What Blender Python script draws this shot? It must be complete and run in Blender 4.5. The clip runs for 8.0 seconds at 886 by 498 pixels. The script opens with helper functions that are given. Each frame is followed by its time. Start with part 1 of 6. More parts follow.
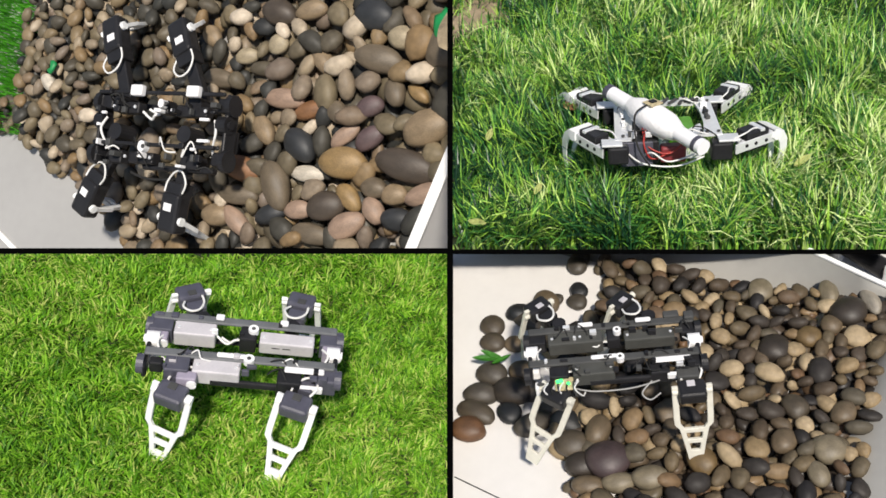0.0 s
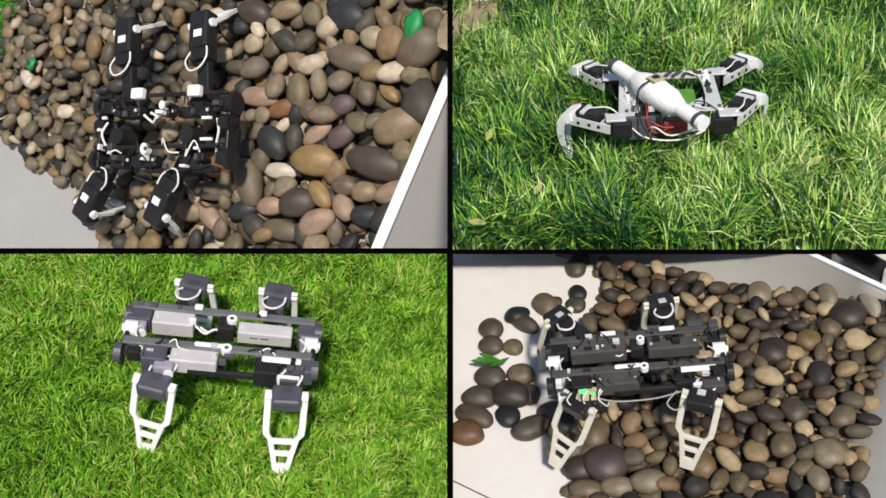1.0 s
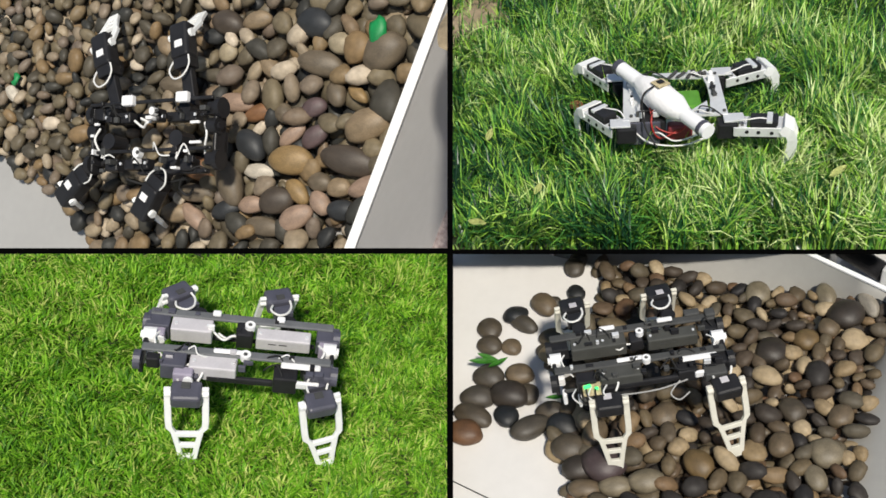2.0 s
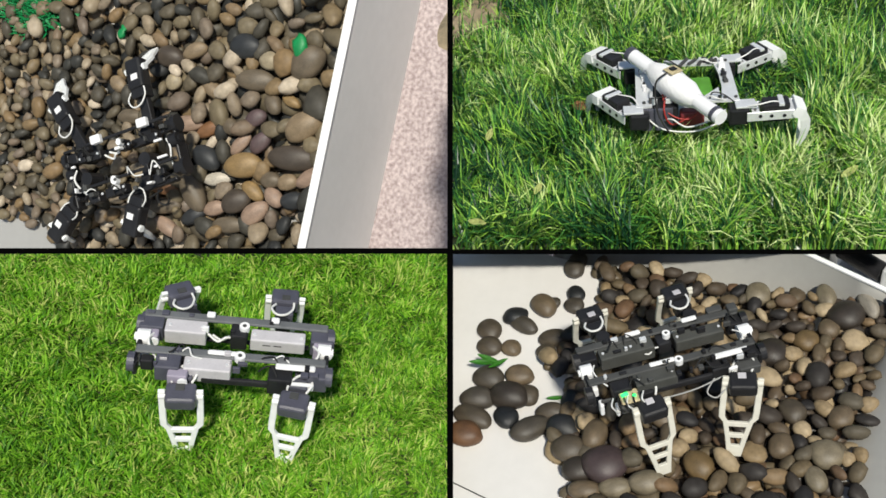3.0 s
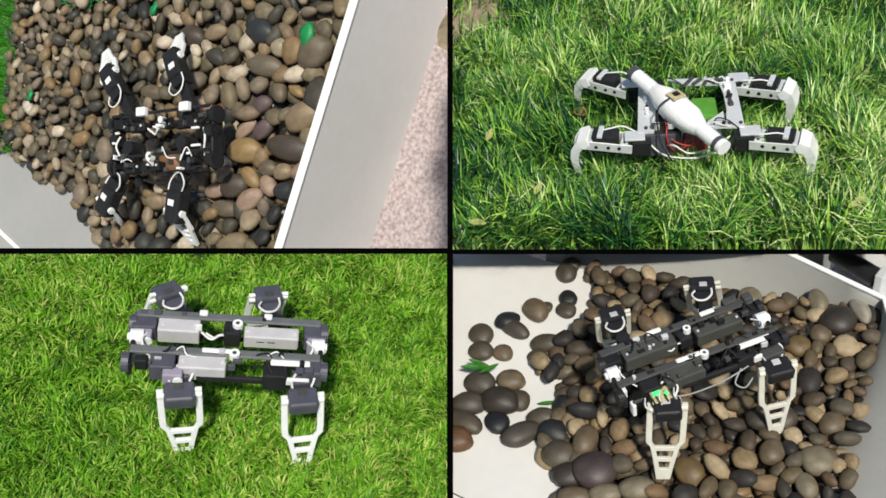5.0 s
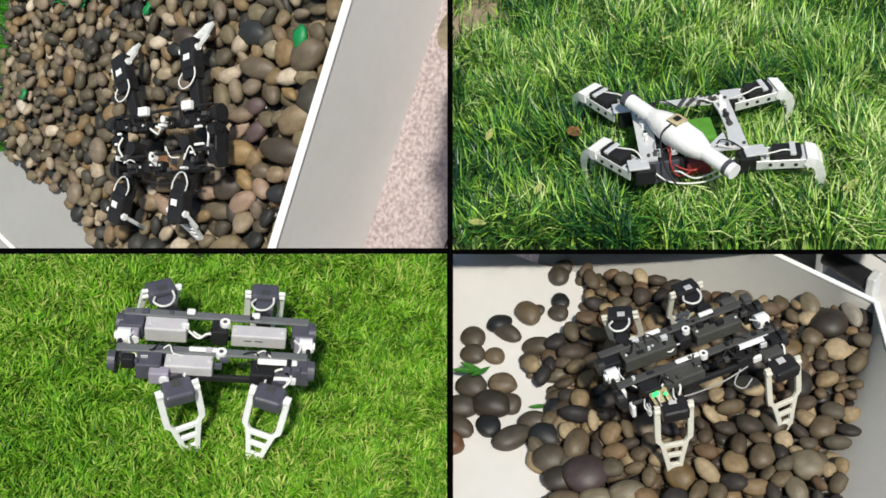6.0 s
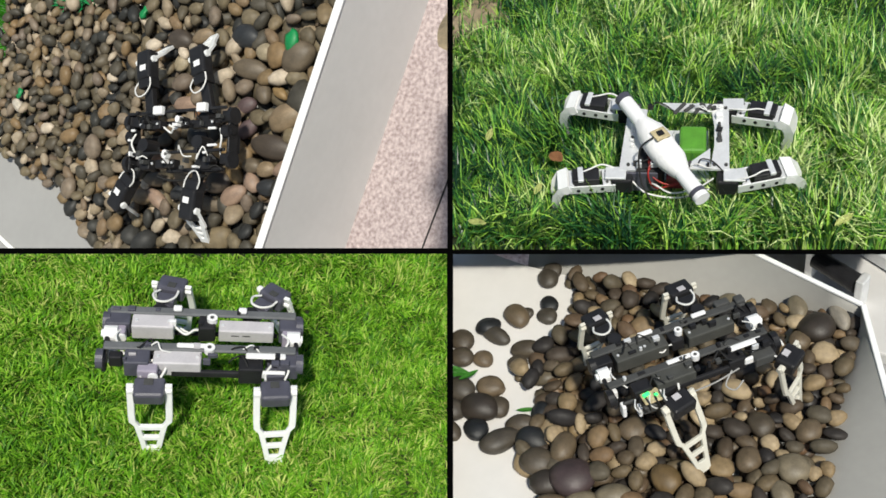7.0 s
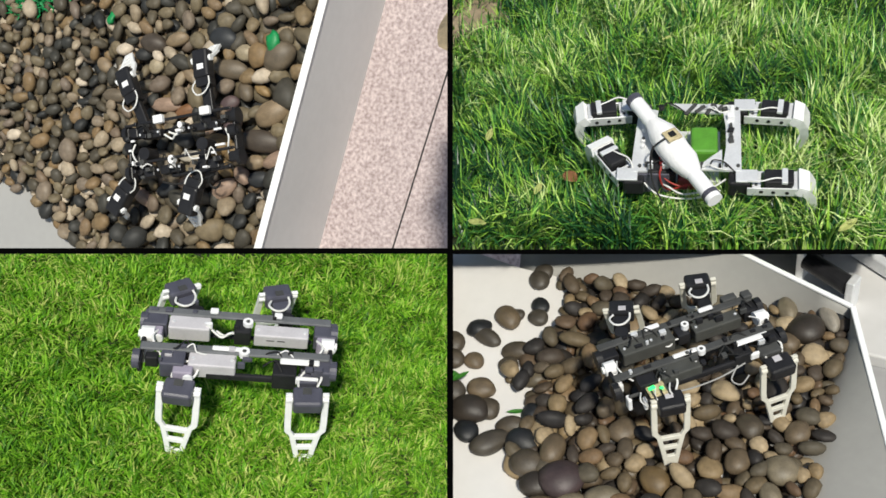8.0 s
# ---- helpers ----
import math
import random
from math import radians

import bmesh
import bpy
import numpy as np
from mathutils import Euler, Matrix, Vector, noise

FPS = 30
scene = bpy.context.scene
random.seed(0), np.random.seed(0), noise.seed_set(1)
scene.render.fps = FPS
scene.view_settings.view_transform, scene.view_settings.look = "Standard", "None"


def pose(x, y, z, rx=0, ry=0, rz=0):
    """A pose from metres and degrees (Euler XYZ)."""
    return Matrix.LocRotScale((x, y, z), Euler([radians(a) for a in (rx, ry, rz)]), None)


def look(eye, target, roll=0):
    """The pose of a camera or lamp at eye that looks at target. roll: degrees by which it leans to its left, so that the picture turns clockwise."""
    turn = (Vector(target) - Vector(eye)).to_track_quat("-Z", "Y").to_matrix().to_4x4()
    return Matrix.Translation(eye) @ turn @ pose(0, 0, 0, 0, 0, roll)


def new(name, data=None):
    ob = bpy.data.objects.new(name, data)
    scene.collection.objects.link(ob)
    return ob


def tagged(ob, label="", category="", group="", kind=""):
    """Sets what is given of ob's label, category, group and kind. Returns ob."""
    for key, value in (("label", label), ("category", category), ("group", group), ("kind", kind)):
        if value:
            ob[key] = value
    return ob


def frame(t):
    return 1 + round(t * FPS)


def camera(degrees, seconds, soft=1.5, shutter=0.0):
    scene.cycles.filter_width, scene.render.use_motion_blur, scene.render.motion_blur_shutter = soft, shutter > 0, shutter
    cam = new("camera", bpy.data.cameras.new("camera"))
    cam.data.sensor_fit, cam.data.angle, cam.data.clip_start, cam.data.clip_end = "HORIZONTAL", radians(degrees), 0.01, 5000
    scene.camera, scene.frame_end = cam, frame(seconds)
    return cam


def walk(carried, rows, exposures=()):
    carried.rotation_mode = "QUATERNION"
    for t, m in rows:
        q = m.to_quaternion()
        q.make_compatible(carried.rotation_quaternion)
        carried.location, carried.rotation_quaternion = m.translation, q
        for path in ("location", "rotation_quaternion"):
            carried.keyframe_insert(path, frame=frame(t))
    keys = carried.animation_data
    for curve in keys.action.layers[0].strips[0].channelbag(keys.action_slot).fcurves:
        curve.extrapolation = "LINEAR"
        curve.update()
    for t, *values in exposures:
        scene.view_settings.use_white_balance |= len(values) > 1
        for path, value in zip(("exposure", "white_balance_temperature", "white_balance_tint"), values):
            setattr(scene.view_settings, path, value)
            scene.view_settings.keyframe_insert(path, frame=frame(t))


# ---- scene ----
# Four open trays stand behind a thin black cross-shaped lattice and are watched by one still camera.
EYE = Vector((0.0, 0.0, 2.2))
cam = camera(50.0, 8.0, soft=1.6, shutter=0.0)
CAM = pose(EYE.x, EYE.y, EYE.z, 45, 0, 0)
walk(cam, [(0.0, CAM), (8.0, CAM)], exposures=[(0.0, 0.27, 6700, 11), (1.5, 0.13, 6700, 10), (3.0, 0.12, 6600, 6), (8.0, 0.11, 6600, 6)])
FOCAL = 784 / math.tan(radians(25))


def aim(u, v):
    """The way from the eye, one metre deep, for a place on the lattice."""
    return CAM.to_3x3() @ Vector(((u - 784) / FOCAL, (441 - v) / FOCAL, -1))


def tray_pose(u, v, deep, rise, roll, yaw=0.0):
    """A tray whose origin lies at that place before the eye, leaning back so that it is seen at that rise, and rolled."""
    way = aim(u, v)
    face = (-way).to_track_quat("Z", "Y").to_matrix().to_4x4()
    # turn about the line of sight so that the camera's own right stays right
    right = CAM.to_3x3() @ Vector((1, 0, 0))
    r = face.to_3x3().inverted() @ right
    face = face @ pose(0, 0, 0, 0, 0, math.degrees(math.atan2(r.y, r.x)))
    return Matrix.Translation(EYE + way * deep) @ face @ pose(0, 0, 0, 0, 0, roll) @ pose(0, 0, 0, -(90 - rise), 0, 0) @ pose(0, 0, 0, 0, 0, yaw)


# the lawn and the gravel box are planned at full size and set up smaller, closer to the eye
LAWN_SIZE, DARK_SIZE = 0.814, 0.645
MEADOW, LAWN = tray_pose(1184, 221, 1.27, 38, 0), tray_pose(395, 666, 1.247 * LAWN_SIZE, 51, 0)
DARK, DARK_PLAN = tray_pose(1184, 666, 1.6 * DARK_SIZE, 51, 0), tray_pose(1184, 666, 1.6, 51, 0)


def on_tray(m, u, v, h=0.0):
    """Where the line of sight through that place meets the height h over a tray, in the tray's own space."""
    back = m.inverted()
    e, w = back @ EYE, back.to_3x3() @ aim(u, v)
    return e + w * ((h - e.z) / w.z)



# ---- light ----
world = bpy.data.worlds.new("sky")
scene.world = world
world.use_nodes = True
sky = world.node_tree.nodes.new("ShaderNodeTexSky")
sky.sky_type, sky.sun_disc = "NISHITA", False
sky.sun_elevation, sky.sun_rotation = radians(58), radians(178)
background = world.node_tree.nodes["Background"]
background.inputs["Strength"].default_value = 0.075
world.node_tree.links.new(sky.outputs[0], background.inputs["Color"])
sun = new("sun", bpy.data.lights.new("sun", "SUN"))
sun.data.energy, sun.data.angle, sun.data.color = 4.1, radians(4), (1.0, 0.95, 0.87)
sun.matrix_world = look((0.35, -3.2, 7.4), (0.1, 0.8, 1.0))


# ---- materials ----
def material(name, color, rough=0.6, metal=0.0, spread=0.25, size=30.0, bump=0.1, second=None):
    m = bpy.data.materials.new(name)
    m.use_nodes = True
    nt = m.node_tree
    b = nt.nodes["Principled BSDF"]
    b.inputs["Roughness"].default_value, b.inputs["Metallic"].default_value = rough, metal
    co = nt.nodes.new("ShaderNodeTexCoord")
    big, fine = nt.nodes.new("ShaderNodeTexNoise"), nt.nodes.new("ShaderNodeTexNoise")
    big.inputs["Scale"].default_value, fine.inputs["Scale"].default_value = size, size * 9
    big.inputs["Detail"].default_value = fine.inputs["Detail"].default_value = 4
    nt.links.new(co.outputs["Object"], big.inputs["Vector"])
    nt.links.new(co.outputs["Object"], fine.inputs["Vector"])
    ramp = nt.nodes.new("ShaderNodeValToRGB")
    dark = [c * (1 - spread) for c in color]
    light = second or [min(1, c * (1 + spread)) for c in color]
    ramp.color_ramp.elements[0].position, ramp.color_ramp.elements[1].position = 0.3, 0.7
    ramp.color_ramp.elements[0].color, ramp.color_ramp.elements[1].color = (*dark, 1), (*light, 1)
    mix = nt.nodes.new("ShaderNodeMath")
    mix.operation = "MULTIPLY_ADD"
    mix.inputs[1].default_value = 0.35
    nt.links.new(fine.outputs["Fac"], mix.inputs[0])
    half = nt.nodes.new("ShaderNodeMath")
    half.operation = "MULTIPLY_ADD"
    half.inputs[1].default_value, half.inputs[2].default_value = 0.65, 0.0
    nt.links.new(big.outputs["Fac"], half.inputs[0])
    nt.links.new(half.outputs[0], mix.inputs[2])
    nt.links.new(mix.outputs[0], ramp.inputs["Fac"])
    nt.links.new(ramp.outputs["Color"], b.inputs["Base Color"])
    bm = nt.nodes.new("ShaderNodeBump")
    bm.inputs["Strength"].default_value, bm.inputs["Distance"].default_value = bump, 0.002
    nt.links.new(fine.outputs["Fac"], bm.inputs["Height"])
    nt.links.new(bm.outputs["Normal"], b.inputs["Normal"])
    return m


def ramp_material(name, stops, source, rough=0.5, through_light=0.0, grain=60.0, bump=0.15, patch=0.0):
    """Colour picked per piece at random from stops, with grain over it."""
    m = bpy.data.materials.new(name)
    m.use_nodes = True
    nt = m.node_tree
    b = nt.nodes["Principled BSDF"]
    b.inputs["Roughness"].default_value = rough
    b.inputs["Specular IOR Level"].default_value = 0.3
    ramp = nt.nodes.new("ShaderNodeValToRGB")
    els = ramp.color_ramp.elements
    while len(els) < len(stops):
        els.new(0.5)
    for e, (p, c) in zip(els, stops):
        e.position, e.color = p, (*c, 1)
    if source == "object":
        pick = nt.nodes.new("ShaderNodeObjectInfo").outputs["Random"]
    else:
        pick = nt.nodes.new("ShaderNodeNewGeometry").outputs["Random Per Island"]
    co = nt.nodes.new("ShaderNodeTexCoord")
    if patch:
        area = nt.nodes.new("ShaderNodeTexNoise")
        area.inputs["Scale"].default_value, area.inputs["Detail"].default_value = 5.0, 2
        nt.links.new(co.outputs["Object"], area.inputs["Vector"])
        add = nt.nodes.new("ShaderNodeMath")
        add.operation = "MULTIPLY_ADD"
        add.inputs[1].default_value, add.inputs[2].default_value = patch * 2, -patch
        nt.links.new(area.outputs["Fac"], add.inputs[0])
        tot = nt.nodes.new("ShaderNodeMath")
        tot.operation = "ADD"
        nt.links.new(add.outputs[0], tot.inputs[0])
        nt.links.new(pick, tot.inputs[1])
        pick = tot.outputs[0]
    nt.links.new(pick, ramp.inputs["Fac"])
    no = nt.nodes.new("ShaderNodeTexNoise")
    no.inputs["Scale"].default_value, no.inputs["Detail"].default_value = grain, 6
    nt.links.new(co.outputs["Object"], no.inputs["Vector"])
    hsv = nt.nodes.new("ShaderNodeHueSaturation")
    val = nt.nodes.new("ShaderNodeMapRange")
    val.inputs["To Min"].default_value, val.inputs["To Max"].default_value = 0.55, 1.45
    nt.links.new(no.outputs["Fac"], val.inputs["Value"])
    nt.links.new(val.outputs[0], hsv.inputs["Value"])
    nt.links.new(ramp.outputs["Color"], hsv.inputs["Color"])
    nt.links.new(hsv.outputs["Color"], b.inputs["Base Color"])
    bp = nt.nodes.new("ShaderNodeBump")
    bp.inputs["Strength"].default_value, bp.inputs["Distance"].default_value = bump, 0.001
    nt.links.new(no.outputs["Fac"], bp.inputs["Height"])
    nt.links.new(bp.outputs["Normal"], b.inputs["Normal"])
    if through_light:
        tr = nt.nodes.new("ShaderNodeBsdfTranslucent")
        nt.links.new(hsv.outputs["Color"], tr.inputs["Color"])
        mx = nt.nodes.new("ShaderNodeMixShader")
        mx.inputs[0].default_value = through_light
        nt.links.new(b.outputs[0], mx.inputs[1])
        nt.links.new(tr.outputs[0], mx.inputs[2])
        nt.links.new(mx.outputs[0], nt.nodes["Material Output"].inputs["Surface"])
    return m


STONES = [(0.0, (0.024, 0.025, 0.025)), (0.13, (0.042, 0.041, 0.035)), (0.28, (0.082, 0.069, 0.048)), (0.44, (0.128, 0.104, 0.067)),
          (0.58, (0.172, 0.139, 0.086)), (0.7, (0.205, 0.136, 0.068)), (0.8, (0.15, 0.118, 0.092)), (0.92, (0.28, 0.222, 0.148)), (1.0, (0.52, 0.44, 0.34))]
STONES_DARK = [(0.0, (0.018, 0.017, 0.018)), (0.15, (0.034, 0.029, 0.025)), (0.3, (0.066, 0.048, 0.033)), (0.47, (0.118, 0.088, 0.05)),
               (0.61, (0.08, 0.068, 0.048)), (0.73, (0.125, 0.072, 0.04)), (0.86, (0.21, 0.15, 0.08)), (1.0, (0.36, 0.28, 0.175))]
pebble_mat = ramp_material("pebble", STONES, "object", rough=0.56, grain=2.6, bump=0.25)
pebble_fill_mat = ramp_material("pebble_fill", STONES, "island", rough=0.5)
dark_pebble_mat = ramp_material("dark_pebble", STONES_DARK, "object", rough=0.6, grain=2.6, bump=0.25)
dark_fill_mat = ramp_material("dark_pebble_fill", STONES_DARK, "island", rough=0.45)
# blade tones vary; strong patches also put sun spots and tree shade into colour
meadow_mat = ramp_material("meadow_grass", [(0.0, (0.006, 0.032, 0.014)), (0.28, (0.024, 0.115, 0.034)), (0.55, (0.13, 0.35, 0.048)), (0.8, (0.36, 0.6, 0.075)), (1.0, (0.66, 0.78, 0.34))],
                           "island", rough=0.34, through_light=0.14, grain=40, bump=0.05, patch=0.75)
lawn_mat = ramp_material("lawn_grass", [(0.0, (0.045, 0.16, 0.01)), (0.45, (0.17, 0.42, 0.02)), (0.8, (0.32, 0.58, 0.05)), (1.0, (0.58, 0.66, 0.18))],
                         "island", rough=0.5, through_light=0.35, grain=40, bump=0.05, patch=0.3)
turf_mat = ramp_material("turf", [(0.0, (0.03, 0.2, 0.01)), (1.0, (0.1, 0.42, 0.03))], "island", rough=0.5, through_light=0.2, grain=40)
ROCKS = {"brown": (0.125, 0.098, 0.066), "pale": (0.32, 0.265, 0.175), "tan": (0.225, 0.165, 0.1), "umber": (0.062, 0.048, 0.036), "pink": (0.29, 0.2, 0.145),
         "charcoal": (0.026, 0.028, 0.03), "white": (0.5, 0.45, 0.37), "ochre": (0.25, 0.165, 0.072), "rust": (0.2, 0.098, 0.045), "mauve": (0.1, 0.068, 0.068),
         "greige": (0.105, 0.088, 0.066)}
rocks = {k: material("rock_" + k, c, 0.55, spread=0.38, size=1.6, bump=0.2) for k, c in ROCKS.items()}
# same rocks darkened: the gravel box's dimmer light is put into the colour
dim_rocks = {k: material("dark_rock_" + k, [q * 0.52 for q in c], 0.5, spread=0.38, size=1.6, bump=0.2) for k, c in ROCKS.items()}
soil_mat = material("soil", (0.025, 0.035, 0.01), 0.95, spread=0.5, size=25, bump=0.6)
dry_soil = material("dry_soil", (0.3, 0.235, 0.15), 0.95, spread=0.45, size=60, bump=0.8)
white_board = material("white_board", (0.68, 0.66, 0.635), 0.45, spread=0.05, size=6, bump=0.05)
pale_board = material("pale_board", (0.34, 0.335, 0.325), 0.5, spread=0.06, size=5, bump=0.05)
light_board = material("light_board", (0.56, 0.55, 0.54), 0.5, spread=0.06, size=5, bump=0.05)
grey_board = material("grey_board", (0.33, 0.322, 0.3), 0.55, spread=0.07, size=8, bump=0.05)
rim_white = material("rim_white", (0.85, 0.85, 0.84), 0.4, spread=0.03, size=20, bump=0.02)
carpet_mat = material("carpet", (0.36, 0.26, 0.26), 0.95, spread=0.45, size=110, bump=0.6, second=(0.68, 0.58, 0.57))
black_plastic = material("black_plastic", (0.018, 0.018, 0.02), 0.38, spread=0.3, size=60, bump=0.1)
slate_plastic = material("slate_plastic", (0.07, 0.07, 0.092), 0.42, spread=0.25, size=60, bump=0.1)
grey_case = material("grey_case", (0.54, 0.52, 0.54), 0.45, 0.1, spread=0.12, size=40, bump=0.05)
rail_slate = material("rail_slate", (0.12, 0.125, 0.13), 0.5, spread=0.2, size=50, bump=0.1)
lilac_case = material("lilac_case", (0.3, 0.27, 0.34), 0.45, spread=0.15, size=50, bump=0.1)
charcoal_case = material("charcoal_case", (0.062, 0.063, 0.058), 0.5, spread=0.2, size=50, bump=0.1)
dark_case = material("dark_case", (0.06, 0.061, 0.06), 0.5, spread=0.2, size=50, bump=0.1)
white_print = material("white_print", (0.8, 0.81, 0.8), 0.5, spread=0.06, size=90, bump=0.15)
ivory_print = material("ivory_print", (0.62, 0.6, 0.52), 0.5, spread=0.08, size=90, bump=0.15)
white_nylon = material("white_nylon", (0.78, 0.78, 0.78), 0.45, spread=0.05, size=60, bump=0.05)
alu = material("aluminium", (0.74, 0.75, 0.76), 0.42, 0.35, spread=0.12, size=40, bump=0.08)
tube_mat = material("white_tube", (0.82, 0.82, 0.83), 0.4, spread=0.03, size=20, bump=0.05)
wrap_mat = material("white_wrap", (0.84, 0.83, 0.83), 0.55, spread=0.06, size=30, bump=0.35)
red_wire = material("red_wire", (0.3, 0.02, 0.015), 0.45, size=80)
white_wire = material("white_wire", (0.7, 0.7, 0.68), 0.5, spread=0.1, size=80)
grey_wire = material("grey_wire", (0.3, 0.3, 0.29), 0.5, spread=0.15, size=80)
black_rubber = material("black_rubber", (0.02, 0.02, 0.02), 0.7, size=80)
battery_green = material("battery_green", (0.09, 0.27, 0.03), 0.4, spread=0.2, size=60)
battery_red = material("battery_red", (0.2, 0.03, 0.035), 0.45, spread=0.2, size=60)
board_mat = material("circuit_board", (0.5, 0.42, 0.25), 0.5, spread=0.4, size=250, bump=0.4)
green_paint = material("green_paint", (0.006, 0.22, 0.06), 0.5, spread=0.25, size=50, bump=0.2)
bar_mat = material("black_bar", (0.0015, 0.0015, 0.0015), 1.0, spread=0.1, size=40)
bar_mat.node_tree.nodes["Principled BSDF"].inputs["Specular IOR Level"].default_value = 0.0
leaf_yellow = material("dry_leaf", (0.62, 0.66, 0.24), 0.6, spread=0.2, size=80)
leaf_brown = material("brown_leaf", (0.42, 0.2, 0.09), 0.7, spread=0.3, size=80)
leaf_green = material("green_leaf", (0.06, 0.26, 0.025), 0.5, spread=0.3, size=80)
concrete = material("concrete", (0.3, 0.29, 0.28), 0.9, spread=0.15, size=3, bump=0.2)
for dull in (black_plastic, charcoal_case, dark_case, black_rubber):
    dull.node_tree.nodes["Principled BSDF"].inputs["Specular IOR Level"].default_value = 0.22
glow = bpy.data.materials.new("green_lamp")
glow.use_nodes = True
glow.node_tree.nodes["Principled BSDF"].inputs["Base Color"].default_value = (0.02, 0.6, 0.1, 1)
glow.node_tree.nodes["Principled BSDF"].inputs["Emission Color"].default_value = (0.05, 1.0, 0.2, 1)
glow.node_tree.nodes["Principled BSDF"].inputs["Emission Strength"].default_value = 1.6


# ---- mesh helpers ----
def part(name, bm, mat, parent=None, label="", smooth=False):
    me = bpy.data.meshes.new(name)
    bm.to_mesh(me)
    bm.free()
    me.materials.append(mat)
    if smooth:
        me.polygons.foreach_set("use_smooth", [True] * len(me.polygons))
    ob = new(name, me)
    if parent:
        ob.parent = parent
    if label:
        tagged(ob, label)
    return ob


def box(bm, size, at=(0, 0, 0), turn=(0, 0, 0), bevel=0.0015):
    m = pose(*at, *turn) @ Matrix.Diagonal((*size, 1))
    made = bmesh.ops.create_cube(bm, size=1, matrix=m)["verts"]
    if bevel:
        edges = list({e for v in made for e in v.link_edges})
        bmesh.ops.bevel(bm, geom=edges, offset=bevel, segments=2, affect="EDGES", profile=0.5)
    return bm


def rod(bm, a, b, r, r2=None, n=12):
    a, b = Vector(a), Vector(b)
    m = Matrix.Translation((a + b) / 2) @ (b - a).to_track_quat("Z", "Y").to_matrix().to_4x4()
    bmesh.ops.create_cone(bm, cap_ends=True, segments=n, radius1=r, radius2=r if r2 is None else r2, depth=(b - a).length, matrix=m)
    return bm


def beam(bm, a, b, w, h, up=(0, 1, 0), bevel=0.0008):
    """A bar of rectangular section from a to b; h is measured along up."""
    a, b, up = Vector(a), Vector(b), Vector(up)
    z = (b - a).normalized()
    x = up.cross(z).normalized()
    y = z.cross(x)
    m = Matrix.Translation((a + b) / 2) @ Matrix((x, y, z)).transposed().to_4x4() @ Matrix.Diagonal((w, h, (b - a).length + w * 0.5, 1))
    made = bmesh.ops.create_cube(bm, size=1, matrix=m)["verts"]
    if bevel:
        bmesh.ops.bevel(bm, geom=list({e for v in made for e in v.link_edges}), offset=bevel, segments=1, affect="EDGES")
    return bm


def cable(bm, points, r, n=6, steps=8):
    """A round wire through points, Catmull-Rom."""
    p = [Vector(q) for q in points]
    p = [p[0]] + p + [p[-1]]
    path = []
    for i in range(1, len(p) - 2):
        for k in range(steps):
            t = k / steps
            a, b, c, d = p[i - 1], p[i], p[i + 1], p[i + 2]
            path.append(0.5 * ((2 * b) + (c - a) * t + (2 * a - 5 * b + 4 * c - d) * t * t + (3 * b - a - 3 * c + d) * t ** 3))
    path.append(p[-2])
    rings = []
    for i, q in enumerate(path):
        z = (path[min(i + 1, len(path) - 1)] - path[max(i - 1, 0)]).normalized()
        x = z.orthogonal().normalized()
        y = z.cross(x)
        rings.append([bm.verts.new(q + (x * math.cos(2 * math.pi * k / n) + y * math.sin(2 * math.pi * k / n)) * r) for k in range(n)])
    for s, e in zip(rings, rings[1:]):
        # match the rings so that the wire does not twist
        off = min(range(n), key=lambda o: (e[o].co - s[0].co).length)
        for k in range(n):
            bm.faces.new((s[k], s[(k + 1) % n], e[(k + 1 + off) % n], e[(k + off) % n]))
    return bm


def slab(corners_top, corners_bottom):
    """A closed eight-cornered block."""
    bm = bmesh.new()
    t = [bm.verts.new(c) for c in corners_top]
    b = [bm.verts.new(c) for c in corners_bottom]
    bm.faces.new(t)
    bm.faces.new(b[::-1])
    for i in range(4):
        j = (i + 1) % 4
        bm.faces.new((t[j], t[i], b[i], b[j]))
    bmesh.ops.recalc_face_normals(bm, faces=bm.faces)
    return bm


# ---- room floor and lattice ----
bm = bmesh.new()
box(bm, (14, 14, 0.1), (0, 2, -0.05), bevel=0)
tagged(part("floor", bm, concrete), "plain grey concrete floor under the trays", "floor", kind="structure")


def lattice():
    """Thin black bars that part the four trays from one another; their arms are tied to the floor."""
    thing = new("lattice_frame")
    tagged(thing, "thin matt black cross-shaped lattice between four trays", "frame", kind="structure")
    deep = 0.3
    unit = deep / FOCAL
    def here(u, v):
        return EYE + aim(u, v) * deep
    def bar(name, a, b, w):
        bm = bmesh.new()
        beam(bm, here(*a), here(*b), w * unit, 0.001, up=CAM.to_3x3() @ Vector((0, 0, 1)), bevel=0)
        part(name, bm, bar_mat, thing)
    bar("upright_bar", (796.5, -60), (796.5, 446), 9.5)
    bar("upright_bar", (796.5, 446), (796.5, 942), 11)
    bar("cross_bar", (-260, 444.5), (790, 444.5), 10)
    bar("cross_bar", (802, 446), (1828, 446), 8.5)
    for u, v in ((-260, 444.5), (1828, 446)):
        end = here(u, v)
        bm = bmesh.new()
        beam(bm, end, (end.x, -0.4, end.z), 0.004, 0.004, bevel=0)
        part("arm", bm, bar_mat, thing)
        bm = bmesh.new()
        beam(bm, (end.x, -0.4, end.z), (end.x, -0.4, 0), 0.004, 0.004, up=(1, 0, 0), bevel=0)
        part("post", bm, bar_mat, thing)


lattice()


# ---- grass trays ----
def noisy(x, y, k=6.0):
    return noise.noise(Vector((x * k, y * k, 3.7)))


